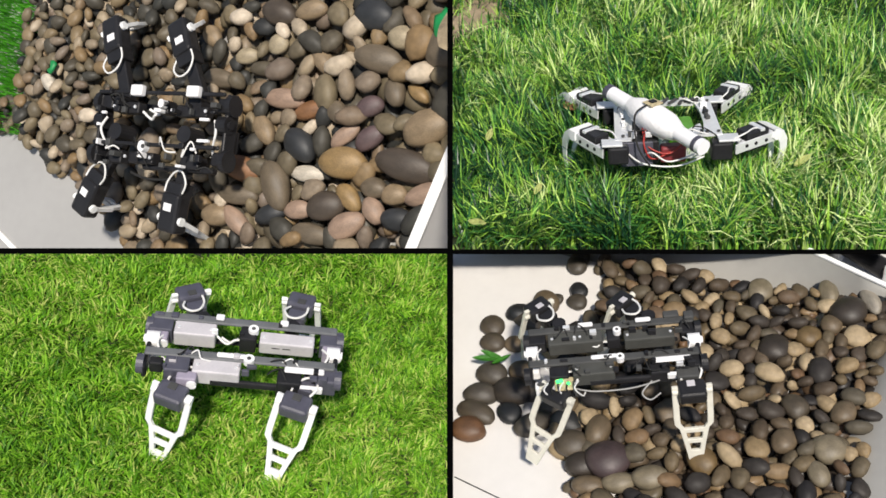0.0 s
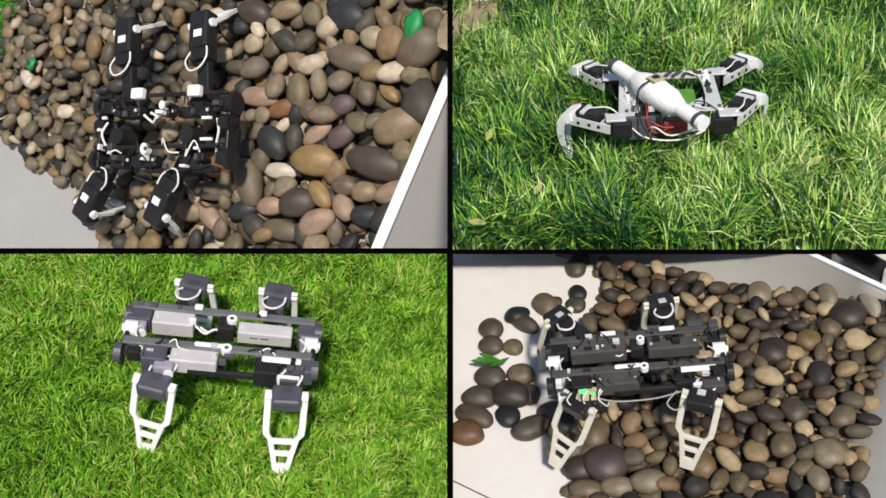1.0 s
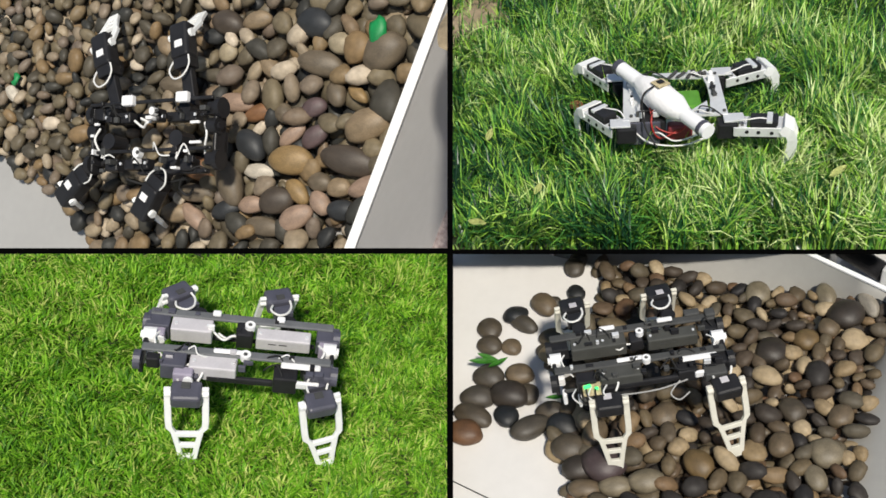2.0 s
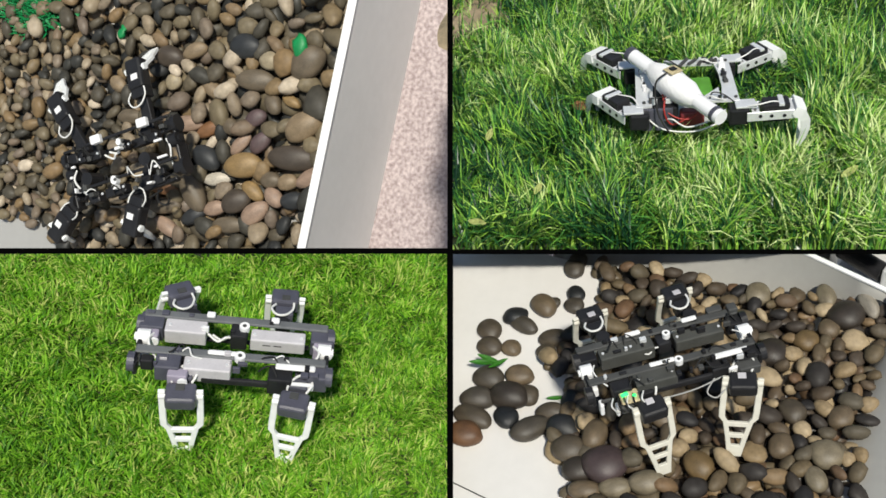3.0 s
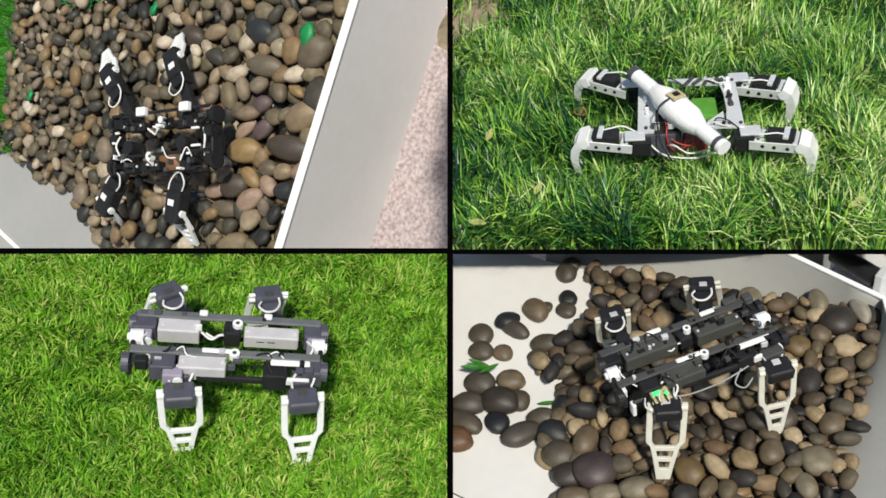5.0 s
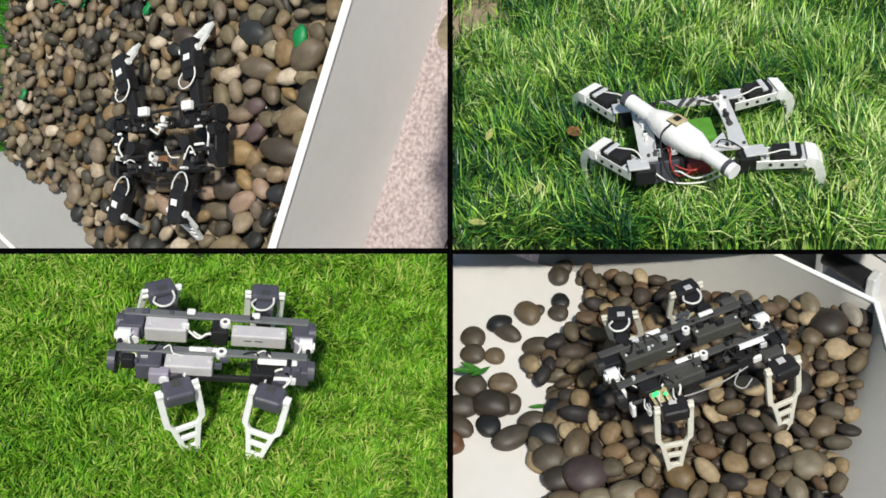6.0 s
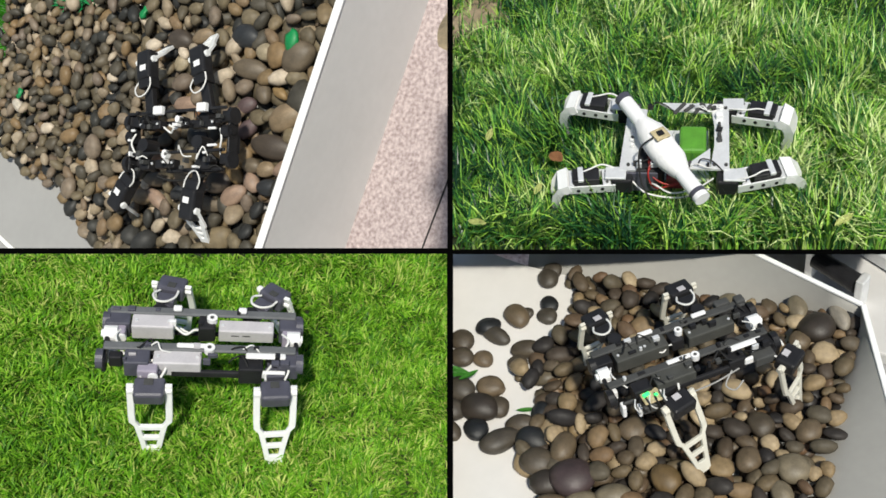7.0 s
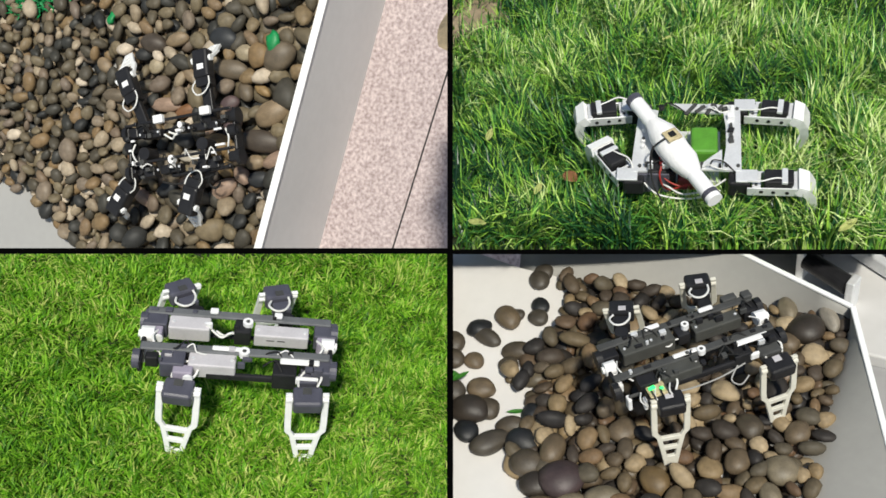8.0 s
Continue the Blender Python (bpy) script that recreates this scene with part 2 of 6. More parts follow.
def grass_tray(name, edges, m, count, tall, wide, lean, mat, label, seed, clump, bare=None):
    """A tapered planter of soil whose top fills the four given sides, covered with blades."""
    rng = np.random.default_rng(seed)
    u0, v0, u1, v1 = edges
    c = [on_tray(m, u0, v1), on_tray(m, u1, v1), on_tray(m, u1, v0), on_tray(m, u0, v0)]
    low = [on_tray(m, u0 + 14, v1 - 60, -0.05), on_tray(m, u1 - 14, v1 - 60, -0.05), on_tray(m, u1 - 14, v0 + 6, -0.05), on_tray(m, u0 + 14, v0 + 6, -0.05)]
    tray = part(name, slab(c, low), soil_mat)
    tray.matrix_basis = m
    tagged(tray, label, "lawn", kind="structure")
    mid = sum(low, Vector()) / 4
    foot = mid.lerp((low[2] + low[3]) / 2, 0.9)
    down = m.to_3x3().inverted() @ Vector((0, 0, -1))
    bm = bmesh.new()
    rod(bm, foot, foot + down * (m @ foot).z, 0.012)
    part("post", bm, black_plastic, tray)
    # blades: three joints each, bent over to one side, thick roots and fine tips
    s, t = rng.random(count), rng.random(count)
    near_l, near_r, far_r, far_l = [np.array(p) for p in c]
    root = (near_l + (near_r - near_l) * s[:, None]) * (1 - t[:, None]) + (far_l + (far_r - far_l) * s[:, None]) * t[:, None]
    cells = rng.random((clump, 2))
    angle = rng.random(count) * 2 * np.pi
    heading = np.stack([np.cos(angle), np.sin(angle), 0 * angle], 1)
    area = np.stack([s, t], 1)
    which = np.concatenate([np.argmin(((area[i:i + 4000, None] - cells[None]) ** 2).sum(2), 1) for i in range(0, count, 4000)])
    tuft = rng.random(clump) * 2 * np.pi
    tuft_size = rng.uniform(0.65, 1.3, clump)
    drift = np.stack([np.cos(tuft[which]), np.sin(tuft[which]), 0 * angle], 1)
    heading = heading * 0.75 + drift * 0.7
    heading /= np.linalg.norm(heading, axis=1)[:, None]
    length = tall * rng.uniform(0.45, 1.25, count) * tuft_size[which]
    bend = lean * rng.uniform(0.2, 1.3, count)
    side = np.stack([-heading[:, 1], heading[:, 0], 0 * angle], 1)
    twist = rng.uniform(-0.7, 0.7, count)[:, None]
    side = side * np.cos(twist) + np.array([0, 0, 1.0]) * np.sin(twist) * 0.6
    w = wide * rng.uniform(0.6, 1.3, count)
    verts = np.zeros((count, 7, 3))
    p, ang = root.copy(), rng.uniform(0.0, 0.45, count)
    for k in range(4):
        ww = (w * (1.0, 0.9, 0.6, 0.0)[k])[:, None] * 0.5
        if k < 3:
            verts[:, 2 * k], verts[:, 2 * k + 1] = p - side * ww, p + side * ww
        else:
            verts[:, 6] = p
        step = (length / 3)[:, None]
        p = p + step * (heading * np.sin(ang)[:, None] + np.array([0, 0, 1.0]) * np.cos(ang)[:, None])
        ang = np.minimum(ang + bend * 0.55, 2.0)
    # keep what stays inside the planter's sides
    rel = verts @ np.array(m.to_3x3()).T + np.array(m.translation) - np.array(EYE)
    turn = np.array(CAM.to_3x3())
    loc = rel @ turn
    uu, vv = 784 + FOCAL * loc[..., 0] / -loc[..., 2], 441 - FOCAL * loc[..., 1] / -loc[..., 2]
    keep = (uu.min(1) > u0 - 1) & (uu.max(1) < u1 + 1) & (vv.max(1) < v1 + 1) & (vv.min(1) > v0 - 1)
    if bare:
        # blades thin out over a worn spot of dry soil
        spot = on_tray(m, bare[0], bare[1])
        away = np.hypot((root[:, 0] - spot.x) / bare[2], (root[:, 1] - spot.y) / bare[3]) + rng.normal(0, 0.25, count)
        keep &= (away > 1) | (rng.random(count) < 0.05)
        bm = bmesh.new()
        ring = [bm.verts.new((spot.x + math.cos(a) * bare[2] * (1 + 0.25 * noisy(math.cos(a), math.sin(a), 1.7)), spot.y + math.sin(a) * bare[3] * (1 + 0.25 * noisy(math.sin(a), math.cos(a), 2.1)), 0.001))
                for a in (k * math.pi / 16 for k in range(32))]
        hill = bm.verts.new((spot.x, spot.y, 0.024))
        for k in range(32):
            bm.faces.new((ring[k], ring[(k + 1) % 32], hill))
        part("bare_soil", bm, dry_soil, tray, "worn spot of dry brown soil", smooth=True)
    verts = verts[keep]
    n = len(verts)
    base = np.arange(n)[:, None] * 7
    quads = np.concatenate([base + [0, 1, 3, 2], base + [2, 3, 5, 4]], 0)
    tris = base + [4, 5, 6]
    me = bpy.data.meshes.new("grass")
    me.from_pydata(verts.reshape(-1, 3), [], quads.tolist() + tris.tolist())
    me.materials.append(mat)
    ob = new("grass", me)
    ob.matrix_basis = m
    tagged(ob, label, "grass", kind="stuff")
    return tray


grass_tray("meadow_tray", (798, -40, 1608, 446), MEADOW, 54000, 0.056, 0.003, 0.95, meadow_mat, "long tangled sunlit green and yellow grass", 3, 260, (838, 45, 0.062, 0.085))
grass_tray("lawn_tray", (-40, 446, 796, 922), LAWN, 50000, 0.021 * LAWN_SIZE, 0.0027 * LAWN_SIZE, 1.25, lawn_mat, "short soft bright green lawn grass", 4, 500)


# ---- pebble trays ----
def stone_mesh(seed, flat):
    rng = np.random.default_rng(seed)
    bm = bmesh.new()
    bmesh.ops.create_icosphere(bm, subdivisions=2, radius=1)
    off = Vector(rng.random(3) * 50)
    sx, sy, sz = 1.0, rng.uniform(0.5, 0.9), flat * rng.uniform(0.75, 1.2)
    skew = rng.uniform(-0.18, 0.18)
    for v in bm.verts:
        k = 1 + 0.2 * noise.noise(v.co * 1.0 + off) + 0.04 * noise.noise(v.co * 2.6 + off)
        v.co = Vector((v.co.x * sx * k * (1 + skew * v.co.y), v.co.y * sy * k * (1 + skew * v.co.x), v.co.z * sz * k))
    me = bpy.data.meshes.new("pebble")
    bm.to_mesh(me)
    bm.free()
    me.polygons.foreach_set("use_smooth", [True] * len(me.polygons))
    return me


def scatter(rng, x0, x1, y0, y1, gap, inside, size, tries=9000, held=()):
    """Dart throwing: places (x, y, radius) that keep their distance from one another and from the stones already laid."""
    out = []
    grid = {}
    for x, y, r in held:
        grid.setdefault((int(x // 0.06), int(y // 0.06)), []).append((x, y, r))
    for _ in range(tries):
        x, y = rng.uniform(x0, x1), rng.uniform(y0, y1)
        want = inside(x, y)
        if want <= 0 or rng.random() > want:
            continue
        r = size(x, y) * rng.choice([0.75, 0.9, 1.0, 1.1, 1.35], p=[0.2, 0.3, 0.25, 0.17, 0.08])
        ci, cj = int(x // 0.06), int(y // 0.06)
        if any((x - a) ** 2 + (y - b) ** 2 < (gap * (r + q)) ** 2 for i in range(-2, 3) for j in range(-2, 3) for a, b, q in grid.get((ci + i, cj + j), ())):
            continue
        grid.setdefault((ci, cj), []).append((x, y, r))
        out.append((x, y, r))
    return out


def cobble_mesh(seed, mat):
    """A smooth river stone of unit size, to be scaled to its length, width and thickness."""
    bm = bmesh.new()
    bmesh.ops.create_icosphere(bm, subdivisions=3, radius=1)
    off = Vector((seed * 7.3, seed * 3.1, 5.0))
    for v in bm.verts:
        v.co *= 1 + 0.13 * noise.noise(v.co * 0.9 + off) + 0.03 * noise.noise(v.co * 2.4 + off)
        v.co.x *= 1 + 0.1 * v.co.y
    me = bpy.data.meshes.new("cobble")
    bm.to_mesh(me)
    bm.free()
    me.polygons.foreach_set("use_smooth", [True] * len(me.polygons))
    me.materials.append(mat)
    return me


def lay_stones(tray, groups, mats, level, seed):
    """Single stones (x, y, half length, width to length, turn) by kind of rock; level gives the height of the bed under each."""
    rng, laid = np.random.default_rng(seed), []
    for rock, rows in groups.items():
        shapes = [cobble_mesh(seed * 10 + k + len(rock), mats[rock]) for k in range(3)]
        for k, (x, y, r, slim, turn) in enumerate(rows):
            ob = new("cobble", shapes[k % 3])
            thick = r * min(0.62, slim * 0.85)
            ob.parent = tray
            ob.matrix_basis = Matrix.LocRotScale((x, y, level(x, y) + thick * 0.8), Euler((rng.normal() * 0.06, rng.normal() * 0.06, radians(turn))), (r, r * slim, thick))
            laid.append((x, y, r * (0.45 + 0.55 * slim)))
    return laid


def pebbles(tray, seed, region, inside, size, height, mats, label, limit=300, order=None, floor_z=0.0, held=()):
    rng = np.random.default_rng(seed)
    kinds = [stone_mesh(seed * 20 + k, 0.52) for k in range(14)]
    fills = [k.copy() for k in kinds]
    for k in kinds:
        k.materials.append(mats[0])
    top = scatter(rng, *region, 0.64, inside, size, 16000, held)
    if order:
        top.sort(key=order)
    rest = []
    def place(x, y, r, z, tilt):
        return Matrix.LocRotScale((x, y, z), Euler((rng.normal() * tilt, rng.normal() * tilt, rng.random() * 6.28)), (r, r, r))
    for i, (x, y, r) in enumerate(top):
        m = place(x, y, r, floor_z + height(x, y) + r * 0.4 + rng.uniform(-0.2, 0.35) * r * min(1, height(x, y) * 60), 0.32 if height(x, y) > 0.01 else 0.08)
        if i < limit:
            ob = new("pebble", kinds[rng.integers(14)])
            ob.parent, ob.matrix_basis = tray, m
        else:
            rest.append((m, rng.integers(14)))
    def solid(x, y):
        return inside(x, y) if height(x, y) > 0.012 else 0
    for down, gap in ((0.5, 0.66), (1.0, 0.6)):
        for x, y, r in scatter(rng, *region, gap, solid, size, 16000):
            rest.append((place(x, y, r, floor_z + max(r * 0.35, height(x, y) - r * down), 0.25), rng.integers(14)))
    vs, fs, n = [], [], 0
    raw = [(np.array([v.co for v in k.vertices]), np.array([p.vertices for p in k.polygons])) for k in fills]
    for m, k in rest:
        a = np.array(m)
        v, f = raw[k]
        vs.append(v @ a[:3, :3].T + a[:3, 3])
        fs.append(f + n)
        n += len(v)
    me = bpy.data.meshes.new("pebble_fill")
    me.from_pydata(np.concatenate(vs), [], np.concatenate(fs).tolist())
    me.polygons.foreach_set("use_smooth", [True] * len(me.polygons))
    me.materials.append(mats[1])
    ob = new("pebble_fill", me)
    ob.parent = tray
    tagged(ob, label, kind="stuff")
    for k in fills:
        bpy.data.meshes.remove(k)


# ---- tray with mixed pebbles, tipped and turned before the camera ----
TILT_ROWS = [
    (0.0, 433.0, 231.9, 1.827, 51.09, 71.54, -0.09), (0.5, 415.0, 237.3, 1.828, 50.94, 71.46, 0.14), (1.0, 388.2, 227.3, 1.854, 49.96, 70.92, -0.15),
    (1.5, 377.7, 223.4, 1.860, 49.90, 70.61, -0.52), (3.0, 282.6, 274.1, 2.281, 52.40, 81.21, 0.80), (3.5, 314.0, 206.9, 2.311, 45.33, 75.90, 1.31),
    (4.0, 312.1, 224.4, 2.322, 44.51, 75.80, 0.00), (4.5, 311.8, 234.1, 2.297, 43.88, 76.67, -0.87), (6.0, 295.6, 236.6, 2.289, 43.53, 78.08, -2.71),
    (6.5, 292.1, 228.8, 2.333, 42.18, 77.34, -3.01), (7.0, 284.4, 232.0, 2.403, 44.69, 74.90, -0.25), (7.5, 270.4, 227.8, 2.520, 53.24, 78.60, 0.22),
    (8.0, 247.5, 232.9, 2.519, 53.39, 77.13, 1.55),]


def between(rows, t):
    """The row at t, smoothly between the rows given."""
    if t <= rows[0][0]:
        return rows[0][1:]
    for a, b in zip(rows, rows[1:]):
        if t <= b[0]:
            k = (t - a[0]) / (b[0] - a[0])
            k = k * k * (3 - 2 * k) if b[0] - a[0] > 0.6 else k
            return tuple(p + (q - p) * k for p, q in zip(a[1:], b[1:]))
    return rows[-1][1:]


def tilt_pose(t):
    return tray_pose(*between(TILT_ROWS, t))


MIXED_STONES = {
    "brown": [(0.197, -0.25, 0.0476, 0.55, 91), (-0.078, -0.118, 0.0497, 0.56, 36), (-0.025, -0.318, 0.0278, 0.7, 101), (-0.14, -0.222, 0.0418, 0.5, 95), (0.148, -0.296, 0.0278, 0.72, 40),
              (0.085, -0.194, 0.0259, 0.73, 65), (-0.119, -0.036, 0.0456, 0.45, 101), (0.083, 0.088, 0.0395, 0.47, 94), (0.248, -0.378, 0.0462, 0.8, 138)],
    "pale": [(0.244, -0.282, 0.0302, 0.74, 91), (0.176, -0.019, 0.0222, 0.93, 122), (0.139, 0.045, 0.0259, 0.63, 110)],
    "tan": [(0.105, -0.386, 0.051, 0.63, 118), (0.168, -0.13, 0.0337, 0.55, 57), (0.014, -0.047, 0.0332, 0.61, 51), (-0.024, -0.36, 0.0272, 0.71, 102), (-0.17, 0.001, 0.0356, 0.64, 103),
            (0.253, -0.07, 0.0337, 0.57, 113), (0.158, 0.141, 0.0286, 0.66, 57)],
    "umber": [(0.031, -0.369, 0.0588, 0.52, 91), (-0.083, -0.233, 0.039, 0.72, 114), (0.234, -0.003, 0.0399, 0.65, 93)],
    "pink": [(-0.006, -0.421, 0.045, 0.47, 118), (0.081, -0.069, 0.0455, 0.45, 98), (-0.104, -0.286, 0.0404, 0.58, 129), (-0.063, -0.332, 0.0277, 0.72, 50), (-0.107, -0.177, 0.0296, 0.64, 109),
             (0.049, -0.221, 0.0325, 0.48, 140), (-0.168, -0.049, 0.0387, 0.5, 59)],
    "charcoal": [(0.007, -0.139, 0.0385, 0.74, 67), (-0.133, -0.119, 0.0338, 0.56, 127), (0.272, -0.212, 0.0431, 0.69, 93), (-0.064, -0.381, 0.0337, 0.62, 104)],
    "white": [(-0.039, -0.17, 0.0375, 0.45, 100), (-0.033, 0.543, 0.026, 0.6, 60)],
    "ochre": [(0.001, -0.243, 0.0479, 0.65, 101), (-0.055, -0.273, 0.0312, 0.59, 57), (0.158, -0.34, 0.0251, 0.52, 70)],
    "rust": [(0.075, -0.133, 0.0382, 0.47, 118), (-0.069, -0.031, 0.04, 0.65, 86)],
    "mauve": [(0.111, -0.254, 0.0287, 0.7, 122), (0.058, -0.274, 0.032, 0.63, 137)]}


def tilt_tray():
    tray = new("pebble_box")
    tagged(tray, "white board box holding a bed of mixed river pebbles", "box", kind="structure")
    bm = bmesh.new()
    box(bm, (0.95, 1.25, 0.012), (0.02, 0.205, -0.056), bevel=0)
    part("box_floor", bm, pale_board, tray)
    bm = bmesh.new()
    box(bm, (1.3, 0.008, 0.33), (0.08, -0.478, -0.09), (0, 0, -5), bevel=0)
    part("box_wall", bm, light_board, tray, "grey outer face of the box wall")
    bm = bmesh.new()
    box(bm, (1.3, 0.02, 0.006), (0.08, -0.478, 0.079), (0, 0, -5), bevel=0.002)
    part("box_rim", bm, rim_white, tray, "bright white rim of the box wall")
    bm = bmesh.new()
    box(bm, (0.012, 0.5, 0.006), (-0.42, 0.53, -0.047), (0, 0, -16.7), bevel=0.002)
    part("box_edge", bm, rim_white, tray)
    bm = bmesh.new()
    box(bm, (1.3, 0.68, 0.02), (0.05, -0.785, -0.262), (0, 0, -5), bevel=0)
    part("carpet", bm, carpet_mat, tray, "speckled pinkish carpet beside the box")
    bm = bmesh.new()
    box(bm, (1.3, 0.004, 0.002), (0.05, -0.698, -0.2515), (0, 0, -7), bevel=0)
    part("carpet_seam", bm, black_rubber, tray, "thin dark seam in the carpet")
    edge = lambda y: float(np.interp(y, (-0.5, 0.115, 0.16, 0.26, 0.34, 0.5, 0.63), (-0.6, -0.338, -0.325, -0.28, -0.23, -0.21, -0.17)))
    def inside(x, y):
        far = 0.65 + 0.22 * x if x > -0.1 else 0.75
        return 1.0 if y > -0.428 - 0.088 * x and x > edge(y) + 0.015 * noisy(x, y) and y < far + 0.03 * noisy(x, y) else 0.0
    size = lambda x, y: 0.0335 - (y + 0.4) * 0.0145
    def height(x, y):
        return max(0.014, min(0.045, (x - edge(y)) * 0.7)) + 0.008 * noisy(x, y, 9)
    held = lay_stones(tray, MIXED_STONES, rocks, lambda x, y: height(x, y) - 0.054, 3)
    pebbles(tray, 5, (-0.47, 0.52, -0.46, 0.78), inside, size, height, (pebble_mat, pebble_fill_mat), "mixed river pebbles heaped in the box",
            order=lambda p: p[1], floor_z=-0.05, held=held)
    # a strip of bright artificial turf beyond the pebbles
    rng = np.random.default_rng(8)
    n = 4200
    root = np.stack([rng.uniform(-0.17, 0.5, n), rng.uniform(0.0, 0.24, n), np.full(n, -0.05)], 1)
    root[:, 1] += 0.65 + 0.22 * root[:, 0]
    ang = rng.random(n) * 6.28
    d = np.stack([np.cos(ang), np.sin(ang), 0 * ang], 1)
    tip = root + d * rng.uniform(0.005, 0.025, n)[:, None] + np.array([0, 0, 1]) * rng.uniform(0.03, 0.06, n)[:, None]
    s = np.stack([-d[:, 1], d[:, 0], 0 * ang], 1) * 0.002
    v = np.stack([root - s, root + s, tip], 1).reshape(-1, 3)
    me = bpy.data.meshes.new("turf")
    me.from_pydata(v, [], np.arange(3 * n).reshape(-1, 3).tolist())
    me.materials.append(turf_mat)
    turf = new("turf", me)
    turf.parent = tray
    tagged(turf, "bright green artificial turf", kind="stuff")
    # a crumpled green mat that lies on the far pebbles
    n = 900
    root = np.stack([0.335 + rng.normal(0, 0.028, n), 0.46 + rng.normal(0, 0.055, n), np.full(n, -0.005)], 1)
    ang = rng.random(n) * 6.28
    d = np.stack([np.cos(ang), np.sin(ang), 0 * ang], 1)
    tip = root + d * rng.uniform(0.01, 0.025, n)[:, None] + np.array([0, 0, 1]) * rng.uniform(0.005, 0.03, n)[:, None]
    s = np.stack([-d[:, 1], d[:, 0], 0 * ang], 1) * 0.005
    me = bpy.data.meshes.new("green_mat")
    me.from_pydata(np.stack([root - s, root + s, tip], 1).reshape(-1, 3), [], np.arange(3 * n).reshape(-1, 3).tolist())
    me.materials.append(green_paint)
    mat_ob = new("green_mat", me)
    mat_ob.parent = tray
    tagged(mat_ob, "crumpled dark green net on the pebbles", kind="stuff")
    # painted stones
    for x, y, r, flat, z in ((0.278, -0.366, 0.023, 0.4, 0.036), (0.0, 0.53, 0.014, 0.5, 0.017), (0.281, 0.137, 0.016, 0.5, 0.017)):
        bm = bmesh.new()
        bmesh.ops.create_icosphere(bm, subdivisions=2, radius=r, matrix=Matrix.Translation((x, y, z)) @ Matrix.Diagonal((1.2, 0.8, flat, 1)))
        for w in bm.verts:
            w.co += Vector((1, 1, 0.4)) * 0.008 * noise.noise(w.co * 60)
        part("green_scrap", bm, green_paint, tray, "crumpled dark green scrap on a pebble", smooth=True)
    return tray


tilting = tilt_tray()

# ---- tray with dark pebbles ----
SLIDE_ROWS = [(0.0, 0, 0), (0.5, 2, 5), (1.0, -2, 6), (1.5, -5, 5), (3.0, -5, 7.5), (3.5, -11, 10), (4.0, -12, 15), (4.5, -15, 15), (6.0, -36, 23),
              (6.5, -47, 24), (7.0, -58, 29), (7.5, -80, 32), (8.0, -76, 32)]


def slide_pose(t):
    du, dv = between(SLIDE_ROWS, t)
    return DARK @ Matrix.Translation(on_tray(DARK, 1184 + du, 666 + dv))


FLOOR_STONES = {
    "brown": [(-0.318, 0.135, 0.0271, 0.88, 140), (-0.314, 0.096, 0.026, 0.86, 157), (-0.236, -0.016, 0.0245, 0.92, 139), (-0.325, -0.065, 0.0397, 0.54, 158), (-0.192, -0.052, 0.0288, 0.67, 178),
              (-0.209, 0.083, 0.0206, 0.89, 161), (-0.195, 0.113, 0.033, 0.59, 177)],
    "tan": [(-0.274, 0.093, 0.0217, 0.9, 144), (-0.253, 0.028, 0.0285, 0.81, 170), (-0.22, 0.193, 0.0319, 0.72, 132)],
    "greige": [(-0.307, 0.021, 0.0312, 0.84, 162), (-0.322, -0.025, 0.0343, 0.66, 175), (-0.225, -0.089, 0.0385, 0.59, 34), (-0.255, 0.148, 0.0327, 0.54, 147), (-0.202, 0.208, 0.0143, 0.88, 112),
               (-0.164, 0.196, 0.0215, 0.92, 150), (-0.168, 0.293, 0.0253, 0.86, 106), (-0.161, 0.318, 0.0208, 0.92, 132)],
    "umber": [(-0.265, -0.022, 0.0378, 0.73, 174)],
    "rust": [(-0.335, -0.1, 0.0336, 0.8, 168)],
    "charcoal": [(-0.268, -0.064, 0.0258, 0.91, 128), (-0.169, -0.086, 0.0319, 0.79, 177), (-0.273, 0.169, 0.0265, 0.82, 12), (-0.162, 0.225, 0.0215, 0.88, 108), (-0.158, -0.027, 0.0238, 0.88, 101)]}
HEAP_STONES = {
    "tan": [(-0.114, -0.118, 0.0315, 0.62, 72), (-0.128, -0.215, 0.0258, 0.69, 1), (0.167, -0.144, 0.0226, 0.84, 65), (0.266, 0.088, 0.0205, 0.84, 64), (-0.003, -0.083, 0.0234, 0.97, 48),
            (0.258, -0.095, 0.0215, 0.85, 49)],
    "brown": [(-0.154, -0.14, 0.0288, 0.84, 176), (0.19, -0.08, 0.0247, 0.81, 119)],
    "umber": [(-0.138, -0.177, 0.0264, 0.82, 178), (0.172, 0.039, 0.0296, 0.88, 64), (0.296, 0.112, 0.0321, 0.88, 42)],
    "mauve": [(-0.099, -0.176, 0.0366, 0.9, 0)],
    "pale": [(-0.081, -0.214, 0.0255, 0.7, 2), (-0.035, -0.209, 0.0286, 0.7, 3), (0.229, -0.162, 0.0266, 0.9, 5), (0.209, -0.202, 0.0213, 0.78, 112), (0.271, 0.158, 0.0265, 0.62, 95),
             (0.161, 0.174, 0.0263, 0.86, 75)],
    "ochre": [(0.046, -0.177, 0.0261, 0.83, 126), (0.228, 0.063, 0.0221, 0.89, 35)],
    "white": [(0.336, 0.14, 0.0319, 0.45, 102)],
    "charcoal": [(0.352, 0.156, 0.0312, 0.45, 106)]}


